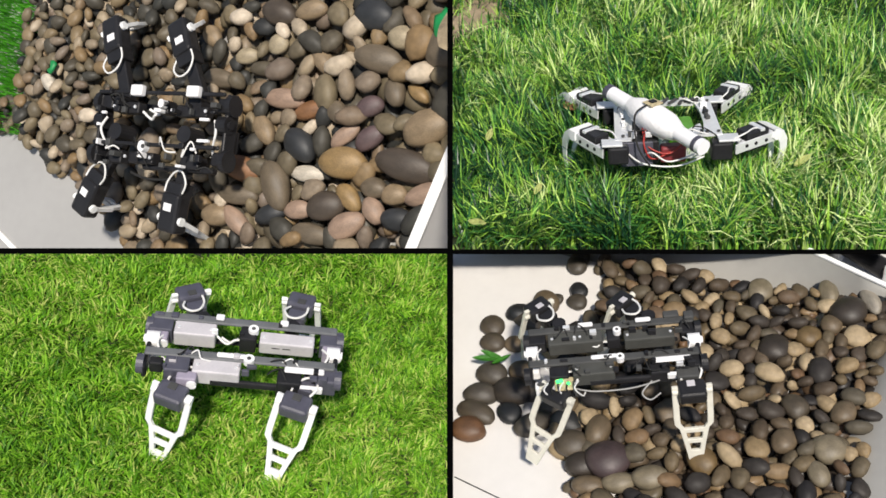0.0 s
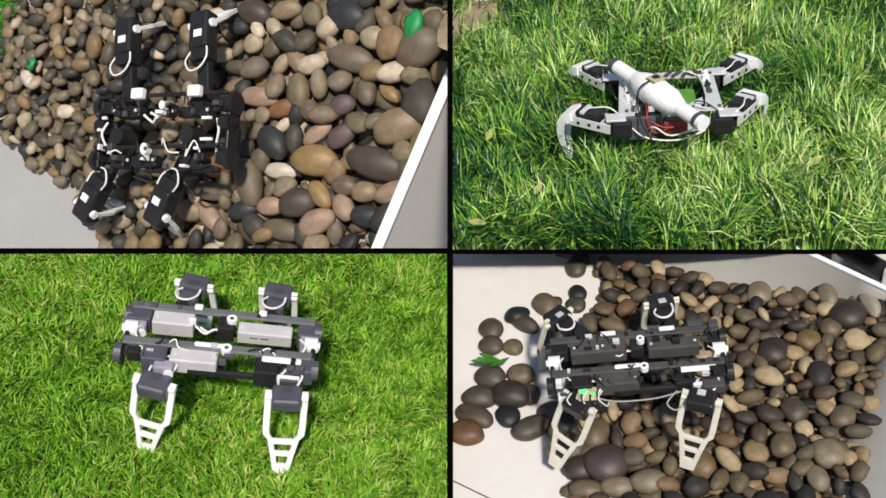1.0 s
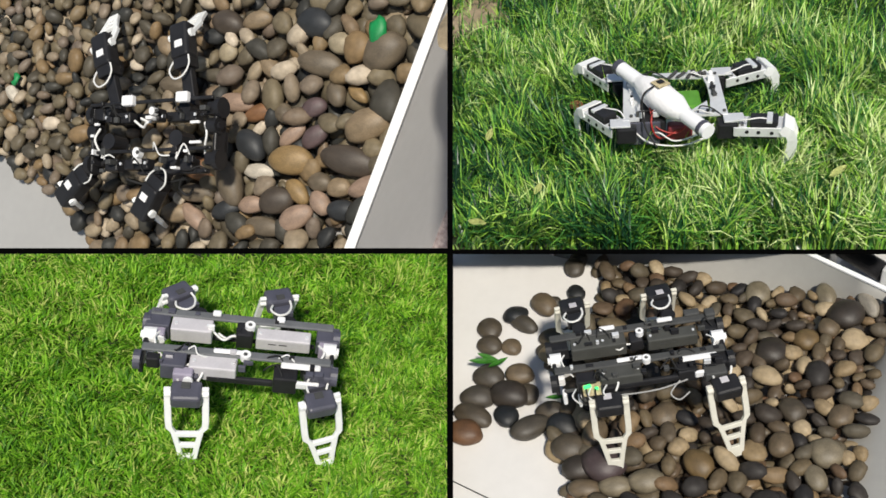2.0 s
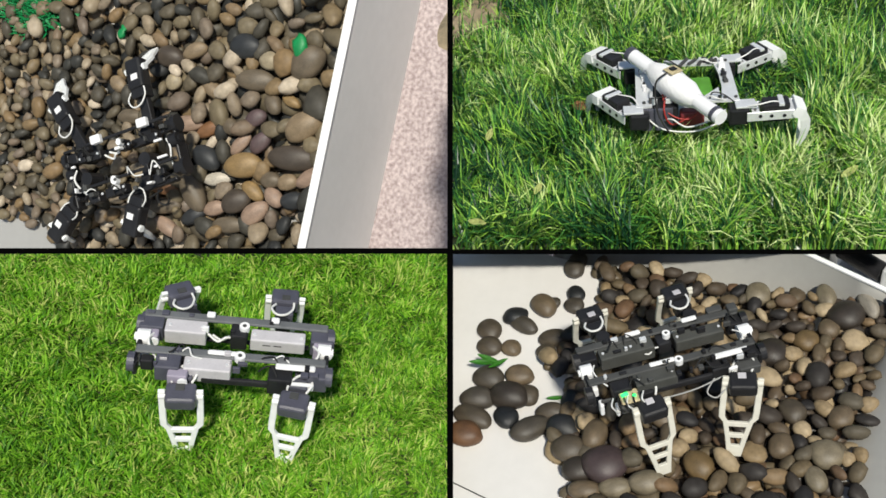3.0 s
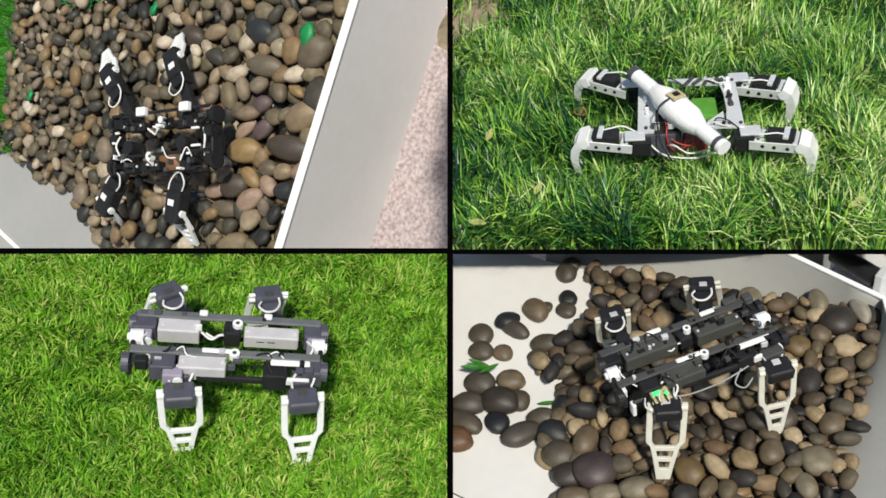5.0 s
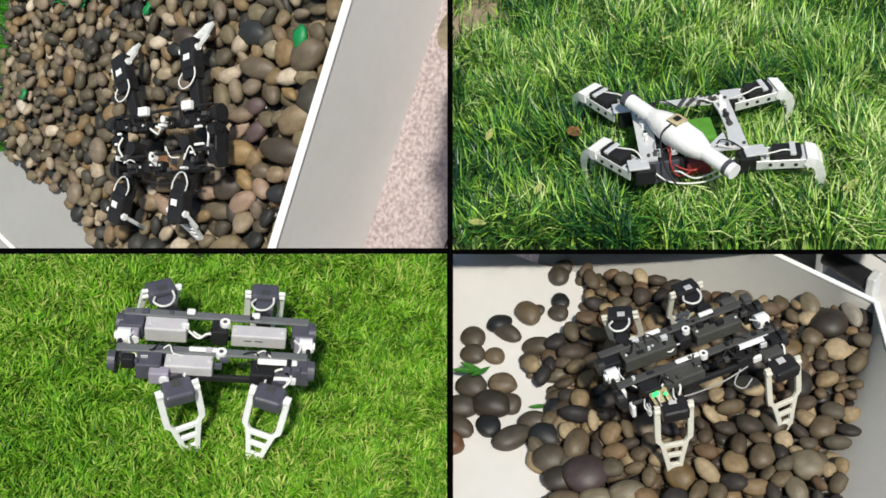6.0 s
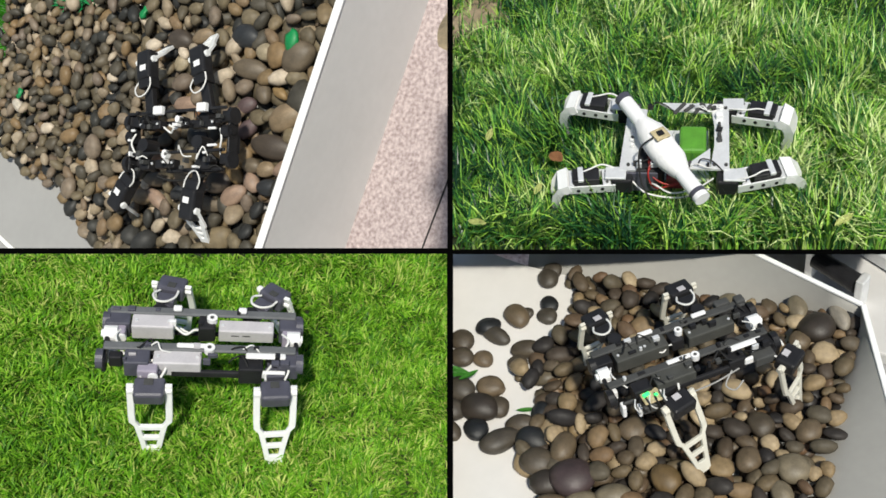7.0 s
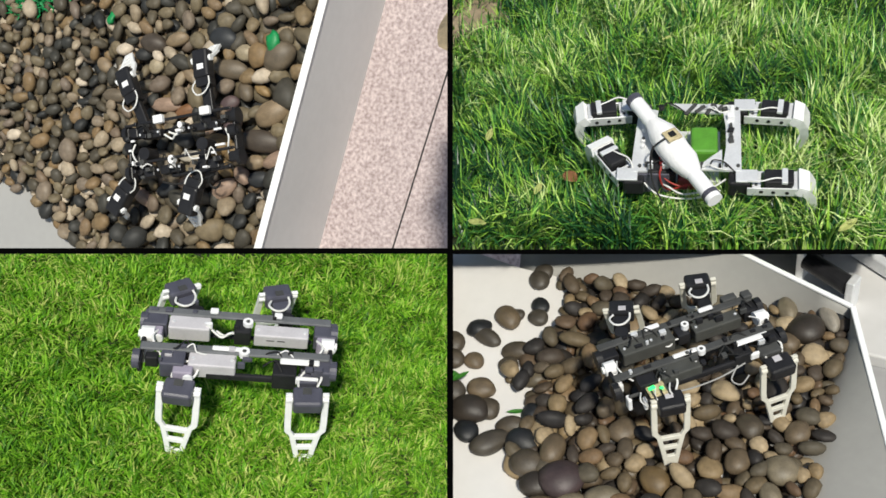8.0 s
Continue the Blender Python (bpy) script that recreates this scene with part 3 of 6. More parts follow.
def dark_tray():
    """Corner in its own space, walls on the far and the right side."""
    tray = new("gravel_box")
    tagged(tray, "low white walled box with dark brown pebbles on a white floor", "box", kind="structure")
    corner = Vector((0.368, 0.128, 0))
    base_left, base_near = Vector((-0.147, 0.315, 0)), Vector((0.278, -0.196, 0))
    across, toward = (corner - base_left).normalized(), (base_near - corner).normalized()
    def prism(outline, z0, z1):
        bm = bmesh.new()
        low = [bm.verts.new((q.x, q.y, z0)) for q in outline]
        high = [bm.verts.new((q.x, q.y, z1)) for q in outline]
        bm.faces.new(low[::-1])
        bm.faces.new(high)
        for k in range(len(outline)):
            n = (k + 1) % len(outline)
            bm.faces.new((low[k], low[n], high[n], high[k]))
        bmesh.ops.recalc_face_normals(bm, faces=bm.faces)
        return bm
    mid = corner - across * 0.4 + toward * 0.3
    wall_start = corner - across * 0.62
    outline = (Vector((-0.37, -0.32, 0)), corner + toward * 0.5, corner, wall_start, on_tray(DARK_PLAN, 870, 411, -0.03), on_tray(DARK_PLAN, 789, 442, -0.03))
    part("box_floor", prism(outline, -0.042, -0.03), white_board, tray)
    # the walls lean outwards; the far one rises away from the corner
    top_corner, top_left, top_near = Vector((0.365, 0.134, 0.06)), Vector((-0.151, 0.56, 0.06)), Vector((0.372, -0.134, 0.06))
    low = Vector((0, 0, -0.04))
    far_back, out = Vector((0.0, 0.007, 0)), across * 0.007
    def wall(name, base_a, base_b, top_a, top_b, thick, under_a, under_b):
        # a gently twisted board whose foot may run on under the pebbles
        base_a, base_b = [b - Vector((t.x - b.x, t.y - b.y, 0)) * under for b, t, under in ((base_a, top_a, under_a), (base_b, top_b, under_b))]
        bm = bmesh.new()
        rows = []
        for k in range(13):
            foot, head = (base_a + low).lerp(base_b + low, k / 12), top_a.lerp(top_b, k / 12)
            rows.append([bm.verts.new(q) for q in (*[foot.lerp(head, i / 5) for i in range(6)], *[foot.lerp(head, i / 5) + thick for i in range(5, -1, -1)])])
        for p, q in zip(rows, rows[1:]):
            for i in range(12):
                bm.faces.new((p[i], p[(i + 1) % 12], q[(i + 1) % 12], q[i]))
            for i in (0, 5, 6, 11):
                bm.edges.get((p[i], q[i])).smooth = False
        bm.faces.new(rows[0][::-1])
        bm.faces.new(rows[-1])
        bmesh.ops.recalc_face_normals(bm, faces=bm.faces)
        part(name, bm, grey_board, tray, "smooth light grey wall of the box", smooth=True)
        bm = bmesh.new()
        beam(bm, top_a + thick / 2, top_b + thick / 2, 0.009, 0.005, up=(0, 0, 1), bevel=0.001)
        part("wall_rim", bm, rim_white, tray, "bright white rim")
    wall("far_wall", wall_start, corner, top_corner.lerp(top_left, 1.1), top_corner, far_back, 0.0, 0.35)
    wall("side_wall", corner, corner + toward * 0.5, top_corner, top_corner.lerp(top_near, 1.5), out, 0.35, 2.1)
    bm = bmesh.new()
    a, b = on_tray(DARK_PLAN, 805, 845, -0.03), on_tray(DARK_PLAN, 905, 893, -0.03)
    beam(bm, (a.x, a.y, -0.0292), (b.x, b.y, -0.0292), 0.002, 0.001, up=(0, 0, 1), bevel=0)
    part("floor_joint", bm, dark_case, tray)
    def edge(y):
        return float(np.interp(y, (-0.213, -0.167, -0.113, -0.056, 0.004, 0.055, 0.121, 0.176, 0.264, 0.33), (-0.153, -0.169, -0.195, -0.175, -0.164, -0.222, -0.181, -0.137, -0.135, -0.159)))
    far_out, side_out = Vector((-across.y, across.x, 0)), Vector((-toward.y, toward.x, 0))
    def inside(x, y):
        p = Vector((x, y, 0)) - corner
        if p.dot(far_out) > -0.008 or p.dot(side_out) > -0.008:
            return 0.0
        return 1.0 if x - edge(y) + 0.02 * noisy(x, y) > 0.012 else 0.0
    def height(x, y):
        e = x - edge(y) + 0.02 * noisy(x, y)
        return (0.013 if e > 0.01 else 0.0) + max(0.0, min(0.022, e * 0.2)) + max(0.0, min(0.016, (x - 0.05) * 0.08))
    held = lay_stones(tray, {k: [(x, y, 0.93 * r, w, a) for x, y, r, w, a in v] for k, v in FLOOR_STONES.items()}, dim_rocks, lambda x, y: -0.032, 5)
    held += lay_stones(tray, HEAP_STONES, dim_rocks, lambda x, y: height(x, y) - 0.034, 6)
    size = lambda x, y: max(0.0175, min(0.027, 0.0255 - 0.016 * (x + 0.2) - 0.006 * y))
    pebbles(tray, 9, (-0.43, 0.38, -0.31, 0.33), inside, size, height, (dark_pebble_mat, dark_fill_mat), "dark brown river pebbles heaped in the box",
            order=lambda p: p[1], floor_z=-0.03, held=held)
    bm = bmesh.new()
    q = mid
    down = DARK.to_3x3().inverted() @ Vector((0, 0, -1))
    foot = Vector((q.x, q.y, -0.043))
    rod(bm, foot, foot + down * (DARK @ (foot * DARK_SIZE)).z / DARK_SIZE, 0.03)
    part("post", bm, black_plastic, tray)
    tray.scale = (DARK_SIZE,) * 3
    return tray


gravel = dark_tray()


def lab_machine():
    """Dark machine parts on a pale bench beyond the box wall."""
    thing = new("machine")
    tagged(thing, "grey bench machine with a black roller behind the box", "machine")
    def at(u, v, z):
        return on_tray(DARK_PLAN, u, v, z)
    a = at(1690, 430, -0.1)
    bm = bmesh.new()
    box(bm, (1.1, 0.75, 0.03), (a.x - 0.12, a.y + 0.16, -0.12), (0, 0, -20), bevel=0.004)
    part("bench_top", bm, light_board, thing, "pale grey bench top")
    bm = bmesh.new()
    foot = Vector((a.x, a.y + 0.06, -0.135))
    rod(bm, foot, foot + DARK.to_3x3().inverted() @ Vector((0, 0, -(DARK @ (foot * DARK_SIZE)).z)) / DARK_SIZE, 0.03)
    part("bench_leg", bm, dark_case, thing)
    p, q = at(1494, 434, -0.06), at(1568, 478, -0.06)
    bm = bmesh.new()
    rod(bm, p, q, 0.019, n=20)
    part("roller", bm, black_plastic, thing, "black rubber roller")
    bm = bmesh.new()
    rod(bm, p.lerp(q, -0.12), p.lerp(q, 1.12), 0.008, n=12)
    part("axle", bm, alu, thing)
    for k in (-0.1, 1.1):
        bm = bmesh.new()
        m = p.lerp(q, k)
        box(bm, (0.016, 0.03, 0.07), (m.x, m.y, -0.072), (0, 0, -35), bevel=0.003)
        part("roller_bracket", bm, alu, thing, "pale metal roller bracket")
    for u, v, s, mat in ((1600, 408, 0.05, white_nylon), (1655, 428, 0.045, slate_plastic), (1500, 398, 0.06, dark_case), (1690, 470, 0.05, white_nylon)):
        m = at(u, v, -0.08)
        bm = bmesh.new()
        box(bm, (s, s * 0.7, 0.05), (m.x, m.y, -0.08), (0, 0, -30), bevel=0.004)
        part("control_box", bm, mat, thing)
    a, b = at(1560, 404, -0.085), at(1720, 500, -0.085)
    bm = bmesh.new()
    beam(bm, a, b, 0.02, 0.03, up=(0, 0, 1), bevel=0.002)
    part("guide_rail", bm, alu, thing, "pale aluminium guide rail")
    thing.scale = (DARK_SIZE,) * 3
    return thing


machine = lab_machine()


# ---- walking robots with two rails ----
HIPS_LAWN = {"near_left": (-0.0586, -0.016, 180), "near_right": (0.0898, -0.016, 180), "far_left": (-0.058, 0.051, 0), "far_right": (0.0582, 0.051, 0)}
HIPS_DARK = {"near_left": (-0.050, -0.016, 180), "near_right": (0.0995, -0.016, 180), "far_left": (-0.0719, 0.062, 0), "far_right": (0.0578, 0.062, 0)}
HIPS_BOX = {"near_left": (-0.0740, -0.004, 180), "near_right": (0.0300, -0.004, 180), "far_left": (-0.0740, 0.030, 0), "far_right": (0.0400, 0.030, 0)}
KNEE_LAWN, KNEE_DARK, KNEE_BOX = (0.0, 0.054, -0.003), (0.0, 0.054, -0.003), (0.0, 0.098, -0.002)


def fork_shin(parent, mat, label, w=0.0245, short=1.0):
    """A white forked shin: two arms astride the knee, drawn together into a narrow laddered foot."""
    line = ((0.009, w), (-0.045, w), (-0.057, w * 0.97), (-0.0645, 0.0168), (-0.072, 0.0152), (-0.084, 0.0128), (-0.091, 0.0114), (-0.104, 0.0092), (-0.123, 0.0062))
    if w < 0.02:
        line = tuple((z, x * 0.62 if k > 2 else x) for k, (z, x) in enumerate(line))
    rungs, thick = (3, 5, 7), 0.0026
    bm = bmesh.new()
    faces = []
    rows = []
    for i, (z, x) in enumerate(line):
        h = 0.0042 if i < 3 else 0.0035
        rows.append([bm.verts.new((k, -thick, z)) for k in (-x - h, -x + h, x - h, x + h)])
    for i, (a, b) in enumerate(zip(rows, rows[1:])):
        for k in (0, 1, 2) if i in rungs else (0, 2):
            faces.append(bm.faces.new((a[k], a[k + 1], b[k + 1], b[k])))
    made = bmesh.ops.extrude_face_region(bm, geom=faces)["geom"]
    bmesh.ops.translate(bm, vec=(0, 2 * thick, 0), verts=[g for g in made if isinstance(g, bmesh.types.BMVert)])
    bmesh.ops.recalc_face_normals(bm, faces=bm.faces)
    sharp = [e for e in bm.edges if len(e.link_faces) == 2 and e.calc_face_angle(0) > 1.0]
    bmesh.ops.bevel(bm, geom=sharp, offset=0.0007, segments=1, affect="EDGES")
    bmesh.ops.scale(bm, vec=(1, 1, short), verts=bm.verts)
    return part("shin", bm, mat, parent, label)


def rail_robot(case, shell, shin_mat, label, lamp, body_black, hips, knee, slim):
    robot = new("walking_robot")
    tagged(robot, label, "robot", group="walking robots")
    def add(name, size, at, mat, lab="", bevel=0.002):
        bm = bmesh.new()
        if name in ("motor", "block") or (name == "case" and slim < 0.7):
            size = (size[0] * (0.5 + slim / 2), size[1] * slim, size[2] * slim)
        box(bm, size, at, bevel=bevel)
        return part(name, bm, mat, robot, lab)
    # far rail
    add("motor", (0.03, 0.027, 0.026), (-0.106, 0.030, 0.0), shell, "dark motor at the rail's end")
    add("case", (0.078 if lamp else 0.052, 0.022, 0.024), (-0.05 if lamp else -0.063, 0.024, 0.001), case, "grey motor case on the rail")
    add("block", (0.021, 0.026, 0.026), (0.004, 0.026, 0.0), body_black)
    add("case", (0.070, 0.020, 0.021), (0.054, 0.022, 0.0), case, "grey motor case on the rail")
    add("motor", (0.03, 0.027, 0.026), (0.111, 0.030, -0.002), shell, "dark motor at the rail's end")
    bare = slim < 0.7
    strip, strip_mat = (0.008 * slim, shell) if bare else (0.0125, dark_case if lamp else rail_slate)
    add("rail", (0.235, strip, 0.004), (0.0, 0.041, 0.012), strip_mat)
    add("rail", (0.19, 0.007, 0.004), (0.0, 0.03, -0.016), body_black)
    # near rail
    add("motor", (0.03, 0.026, 0.026), (-0.076, -0.034, 0.0), shell, "dark motor at the rail's end")
    add("case", (0.058, 0.022, 0.024), (-0.028, -0.034, 0.0), case, "grey motor case on the rail")
    if not bare:
        add("plate", (0.036, 0.007, 0.003), (-0.012, -0.018, 0.0155), white_nylon, "white label strip")
    add("rail", (0.235, strip, 0.004), (0.0, -0.019, 0.012), strip_mat)
    add("rail", (0.13, 0.006, 0.010), (0.03, -0.043, -0.008), body_black)
    if bare:
        for x, y, w in ((0.088, 0.012, 0.016), (0.09, -0.012, 0.02), (0.074, -0.022, 0.008), (-0.108, 0.002, 0.006), (-0.10, 0.016, 0.008)):
            add("bracket", (w, 0.0035, 0.004), (x, y, 0.014), white_nylon, "short white nylon bracket", bevel=0.0008)
    else:
        add("bracket", (0.05, 0.009, 0.004), (0.080, -0.030, 0.013), white_nylon, "white nylon bracket")
        add("bracket", (0.034, 0.005, 0.012), (0.088, -0.046, -0.003), white_nylon, "white nylon bracket")
    # small plugs, standoffs and spacers crowd the rails
    rnd = random.Random(17 if bare else 23 if lamp else 31)
    for k in range(34 if bare or lamp else 20):
        x, row = rnd.uniform(-0.112, 0.112), rnd.choice((0.041, 0.028, 0.02, -0.019, -0.032, -0.042))
        size = (rnd.uniform(0.003, 0.011), rnd.uniform(0.003, 0.008), rnd.uniform(0.004, 0.012))
        mat = rnd.choice((body_black, body_black, dark_case, dark_case, body_black, alu if lamp else white_nylon) if bare or lamp else (shell, shell, body_black, white_nylon, grey_case))
        add("plug", size, (x, row, 0.014), mat, bevel=0.0006)
    for k in range(9 if bare or lamp else 5):
        x, y = rnd.uniform(-0.1, 0.09), rnd.choice((0.03, -0.02, -0.04))
        bm = bmesh.new()
        w = [rnd.uniform(-0.012, 0.012) for _ in range(4)]
        cable(bm, ((x, y, 0.012), (x + 0.008 + w[0] * 0.5, y + w[1], 0.02), (x + 0.016, y + w[2], 0.017), (x + 0.024 + w[3] * 0.5, y - 0.006, 0.011)), 0.0011)
        part("cable", bm, white_wire if k % 3 == 0 and not lamp else black_rubber, robot, smooth=True)
    add("motor", (0.026, 0.026, 0.026), (0.108, -0.030, -0.003), shell, "dark motor at the rail's end")
    add("motor", (0.03, 0.026, 0.028), (0.062, -0.036, -0.006), body_black)
    # end plates and cross pieces
    for x in (-0.116, 0.118):
        add("end_plate", (0.006, 0.085, 0.02), (x, 0.0, -0.002), body_black)
        bm = bmesh.new()
        rod(bm, (x * 1.04, 0.008, 0.004), (x * 0.9, 0.008, 0.004), 0.010, n=14)
        rod(bm, (x * 1.07, 0.008, 0.004), (x * 1.03, 0.008, 0.004), 0.005, n=10)
        part("end_horn", bm, black_plastic if bare else white_nylon, robot, "" if bare else "white nylon motor horn")
        for y in (0.03, -0.032):
            bm = bmesh.new()
            rod(bm, (x * 1.0, y, 0.002), (x * 1.075, y, 0.002), 0.0125, n=18)
            part("motor_disc", bm, shell, robot)
        add("clip", (0.012, 0.026, 0.016), (x * 0.95, -0.008, -0.012), black_plastic if bare else white_nylon)
    if not bare and not lamp:
        for x, y in ((-0.107, 0.012), (0.112, 0.012), (-0.062, -0.05)):
            add("motor_face", (0.024, 0.014, 0.02), (x, y, 0.0), lilac_case, "lilac grey motor face")
            bm = bmesh.new()
            rod(bm, (x + 0.007, y - 0.0075, 0.002), (x + 0.007, y - 0.0105, 0.002), 0.0062, n=16)
            part("horn_disc", bm, white_nylon, robot, "white round motor horn")
        add("spacer", (0.016, 0.012, 0.018), (-0.102, -0.03, 0.0), body_black)
    for x, y, r in (((0.01, 0.028, 0.005), (-0.016, -0.022, 0.0065)) if bare else ((0.01, 0.028, 0.0066 if not lamp else 0.0056), (0.01, -0.022, 0.0068 if not lamp else 0.006))):
        bm = bmesh.new()
        rod(bm, (x, y, 0.010), (x, y, 0.0185), r, n=20)
        knob = part("knob", bm, white_nylon, robot, "round white nylon knob", smooth=False)
        bm = bmesh.new()
        rod(bm, (x, y, 0.0183), (x, y, 0.0189), r * 0.4, n=12)
        part("hole", bm, dark_case, knob)
    for x, y in ((-0.034, 0.042), (0.048, 0.042)):
        add("cap", (0.017, 0.013, 0.009) if bare else (0.011, 0.008, 0.006) if not lamp else (0.022, 0.007, 0.005), (x, y, 0.018), white_nylon, "square white cap")
    for pts in (((-0.035, 0.02, 0.006), (-0.022, 0.012, 0.002), (-0.012, 0.016, 0.006), (-0.004, 0.018, 0.004)),
                ((-0.03, 0.024, 0.0), (-0.018, 0.02, -0.004), (-0.008, 0.024, 0.0)),
                ((-0.06, -0.05, -0.008), (-0.03, -0.056, -0.012), (0.02, -0.054, -0.014), (0.06, -0.052, -0.004)),
                ((0.05, -0.05, -0.006), (0.035, -0.062, -0.016), (0.045, -0.07, -0.022), (0.06, -0.064, -0.016)),
                ((-0.1, 0.012, 0.008), (-0.105, -0.002, 0.012), (-0.1, -0.016, 0.008), (-0.092, -0.026, 0.004)),
                ((0.1, 0.012, 0.008), (0.108, -0.002, 0.012), (0.102, -0.016, 0.008), (0.098, -0.026, 0.002))):
        if not bare and not lamp and pts[0][1] < -0.045:
            continue
        bm = bmesh.new()
        cable(bm, pts, 0.0012 if lamp else 0.0017)
        if lamp and pts[0][1] < -0.045:
            part("cable", bm, grey_wire, robot, "thin grey cable", smooth=True)
        elif bare and pts[0][1] < 0:
            part("cable", bm, black_rubber, robot, smooth=True)
        else:
            part("cable", bm, white_wire, robot, "thin white cable", smooth=True)
    # screws on the cases
    for x, y, z in ((-0.083, 0.024, 0.0135), (-0.043, 0.024, 0.0135), (0.024, 0.022, 0.011), (0.084, 0.022, 0.011), (-0.051, -0.034, 0.0125), (-0.004, -0.034, 0.0125)):
        bm = bmesh.new()
        rod(bm, (x, y, z - 0.001), (x, y, z + 0.0008), 0.002, n=8)
        part("screw", bm, alu, robot)
    for x in (0.04, 0.054):
        add("mark", (0.010, 0.0006, 0.0016), (x, 0.0119, 0.002), dark_case, "short dark printed bar", bevel=0)
    if lamp:
        for size, at in (((0.006, 0.012, 0.022), (-0.108, -0.046, -0.012)), ((0.02, 0.016, 0.014), (-0.074, -0.052, -0.014)), ((0.016, 0.004, 0.006), (-0.100, -0.046, 0.0)), ((0.005, 0.010, 0.02), (-0.088, -0.054, -0.014)),
                         ((0.03, 0.02, 0.016), (0.098, -0.046, -0.004)), ((0.022, 0.012, 0.012), (0.088, 0.05, 0.012)), ((0.014, 0.014, 0.012), (0.112, 0.044, 0.014))):
            add("bracket", size, at, white_nylon if at[0] < 0 and size[2] > 0.015 else dark_case, "small motor bracket")
        add("control_board", (0.026, 0.022, 0.003), (-0.070, -0.052, 0.004), board_mat, "small bare circuit board")
        bm = bmesh.new()
        box(bm, (0.010, 0.005, 0.003), (-0.076, -0.05, 0.0085), (0, 0, 12), bevel=0.001)
        box(bm, (0.005, 0.004, 0.003), (-0.064, -0.055, 0.0085), bevel=0.001)
        part("green_lamp", bm, glow, robot, "lit green indicator lamp")
        for k in range(7):
            bm = bmesh.new()
            x = -0.092 + k * 0.007
            cable(bm, ((x, -0.05, 0.006), (x - 0.006 + 0.003 * (k % 3), -0.064, 0.008 - 0.003 * (k % 2)), (x + 0.004, -0.062, -0.012), (x + 0.008, -0.05, -0.018)), 0.0012)
            part("cable", bm, (white_wire, black_rubber, dark_case)[k % 3], robot, smooth=True)
    if bare:
        # the same chassis, cut shorter
        for ob in robot.children:
            if not ob.name.startswith("cap"):
                ob.data.transform(Matrix.Translation((-0.006, 0, 0)) @ Matrix.Diagonal((0.8, 1, 1, 1)))
    legs = {}
    for name, (x, y, turn) in hips.items():
        far = knee[1]
        wide = 0.037 if far < 0.07 else 0.027
        long = 0.028 if far < 0.07 else 0.046
        bm = bmesh.new()
        rod(bm, (x, y, -0.020), (x, y, 0.006), 0.010, n=14)
        part("hip", bm, body_black, robot)
        bm = bmesh.new()
        box(bm, (0.016, far - 0.018, 0.010), (0, far / 2 - 0.012, -0.006))
        box(bm, (0.024, 0.016, 0.02), (0, far - long / 2 - 0.012, -0.004))
        box(bm, (wide, long, 0.022), (0, far - long / 2 + 0.015, -0.004), (-6, 0, 0), bevel=0.004)
        thigh = part("thigh", bm, shell, robot, "dark boxy knee motor")
        thigh.matrix_basis = pose(x, y, -0.006, 0, 0, turn)
        bm = bmesh.new()
        box(bm, (0.011, 0.009, 0.002), (0.001, far - long / 2 + 0.010, 0.0078), (-6, 0, 0), bevel=0.0004)
        part("sticker", bm, white_nylon if bare else grey_case if lamp else dark_case, thigh, "small square sticker")
        bm = bmesh.new()
        o = far - long - 0.006
        cable(bm, ((-0.012, o + 0.02, 0.004), (-0.017, o + 0.008, 0.008), (-0.010, o - 0.004, 0.010), (0.002, o - 0.002, 0.008), (0.011, o + 0.010, 0.006), (0.012, o + 0.022, 0.006)), 0.0012 if bare else 0.0017)
        part("cable", bm, white_wire, thigh, "looped white cable", smooth=True)
        shin = fork_shin(thigh, shin_mat, "white forked plastic shin", 0.0228 if far < 0.07 else 0.013, 1.0 if far < 0.07 else 0.574)
        shin.matrix_basis = Matrix.Translation(knee)
        half = 0.0228 if far < 0.07 else 0.0135
        for e in (-1, 1):
            bm = bmesh.new()
            rod(bm, (e * (half - 0.006), knee[1], knee[2]), (e * (half + 0.0038), knee[1], knee[2]), 0.005, n=14)
            part("knee_disc", bm, shin_mat, thigh)
        legs[name] = (thigh, shin)
    return robot, legs


# ---- aluminium robot with a white tube on its back ----
HIPS_TUBE = {"near_left": (-0.068, -0.062, 90), "near_right": (0.072, -0.062, -90), "far_left": (-0.068, 0.062, 90), "far_right": (0.072, 0.062, -90)}
KNEE_TUBE = (0.0, 0.066, 0.004)


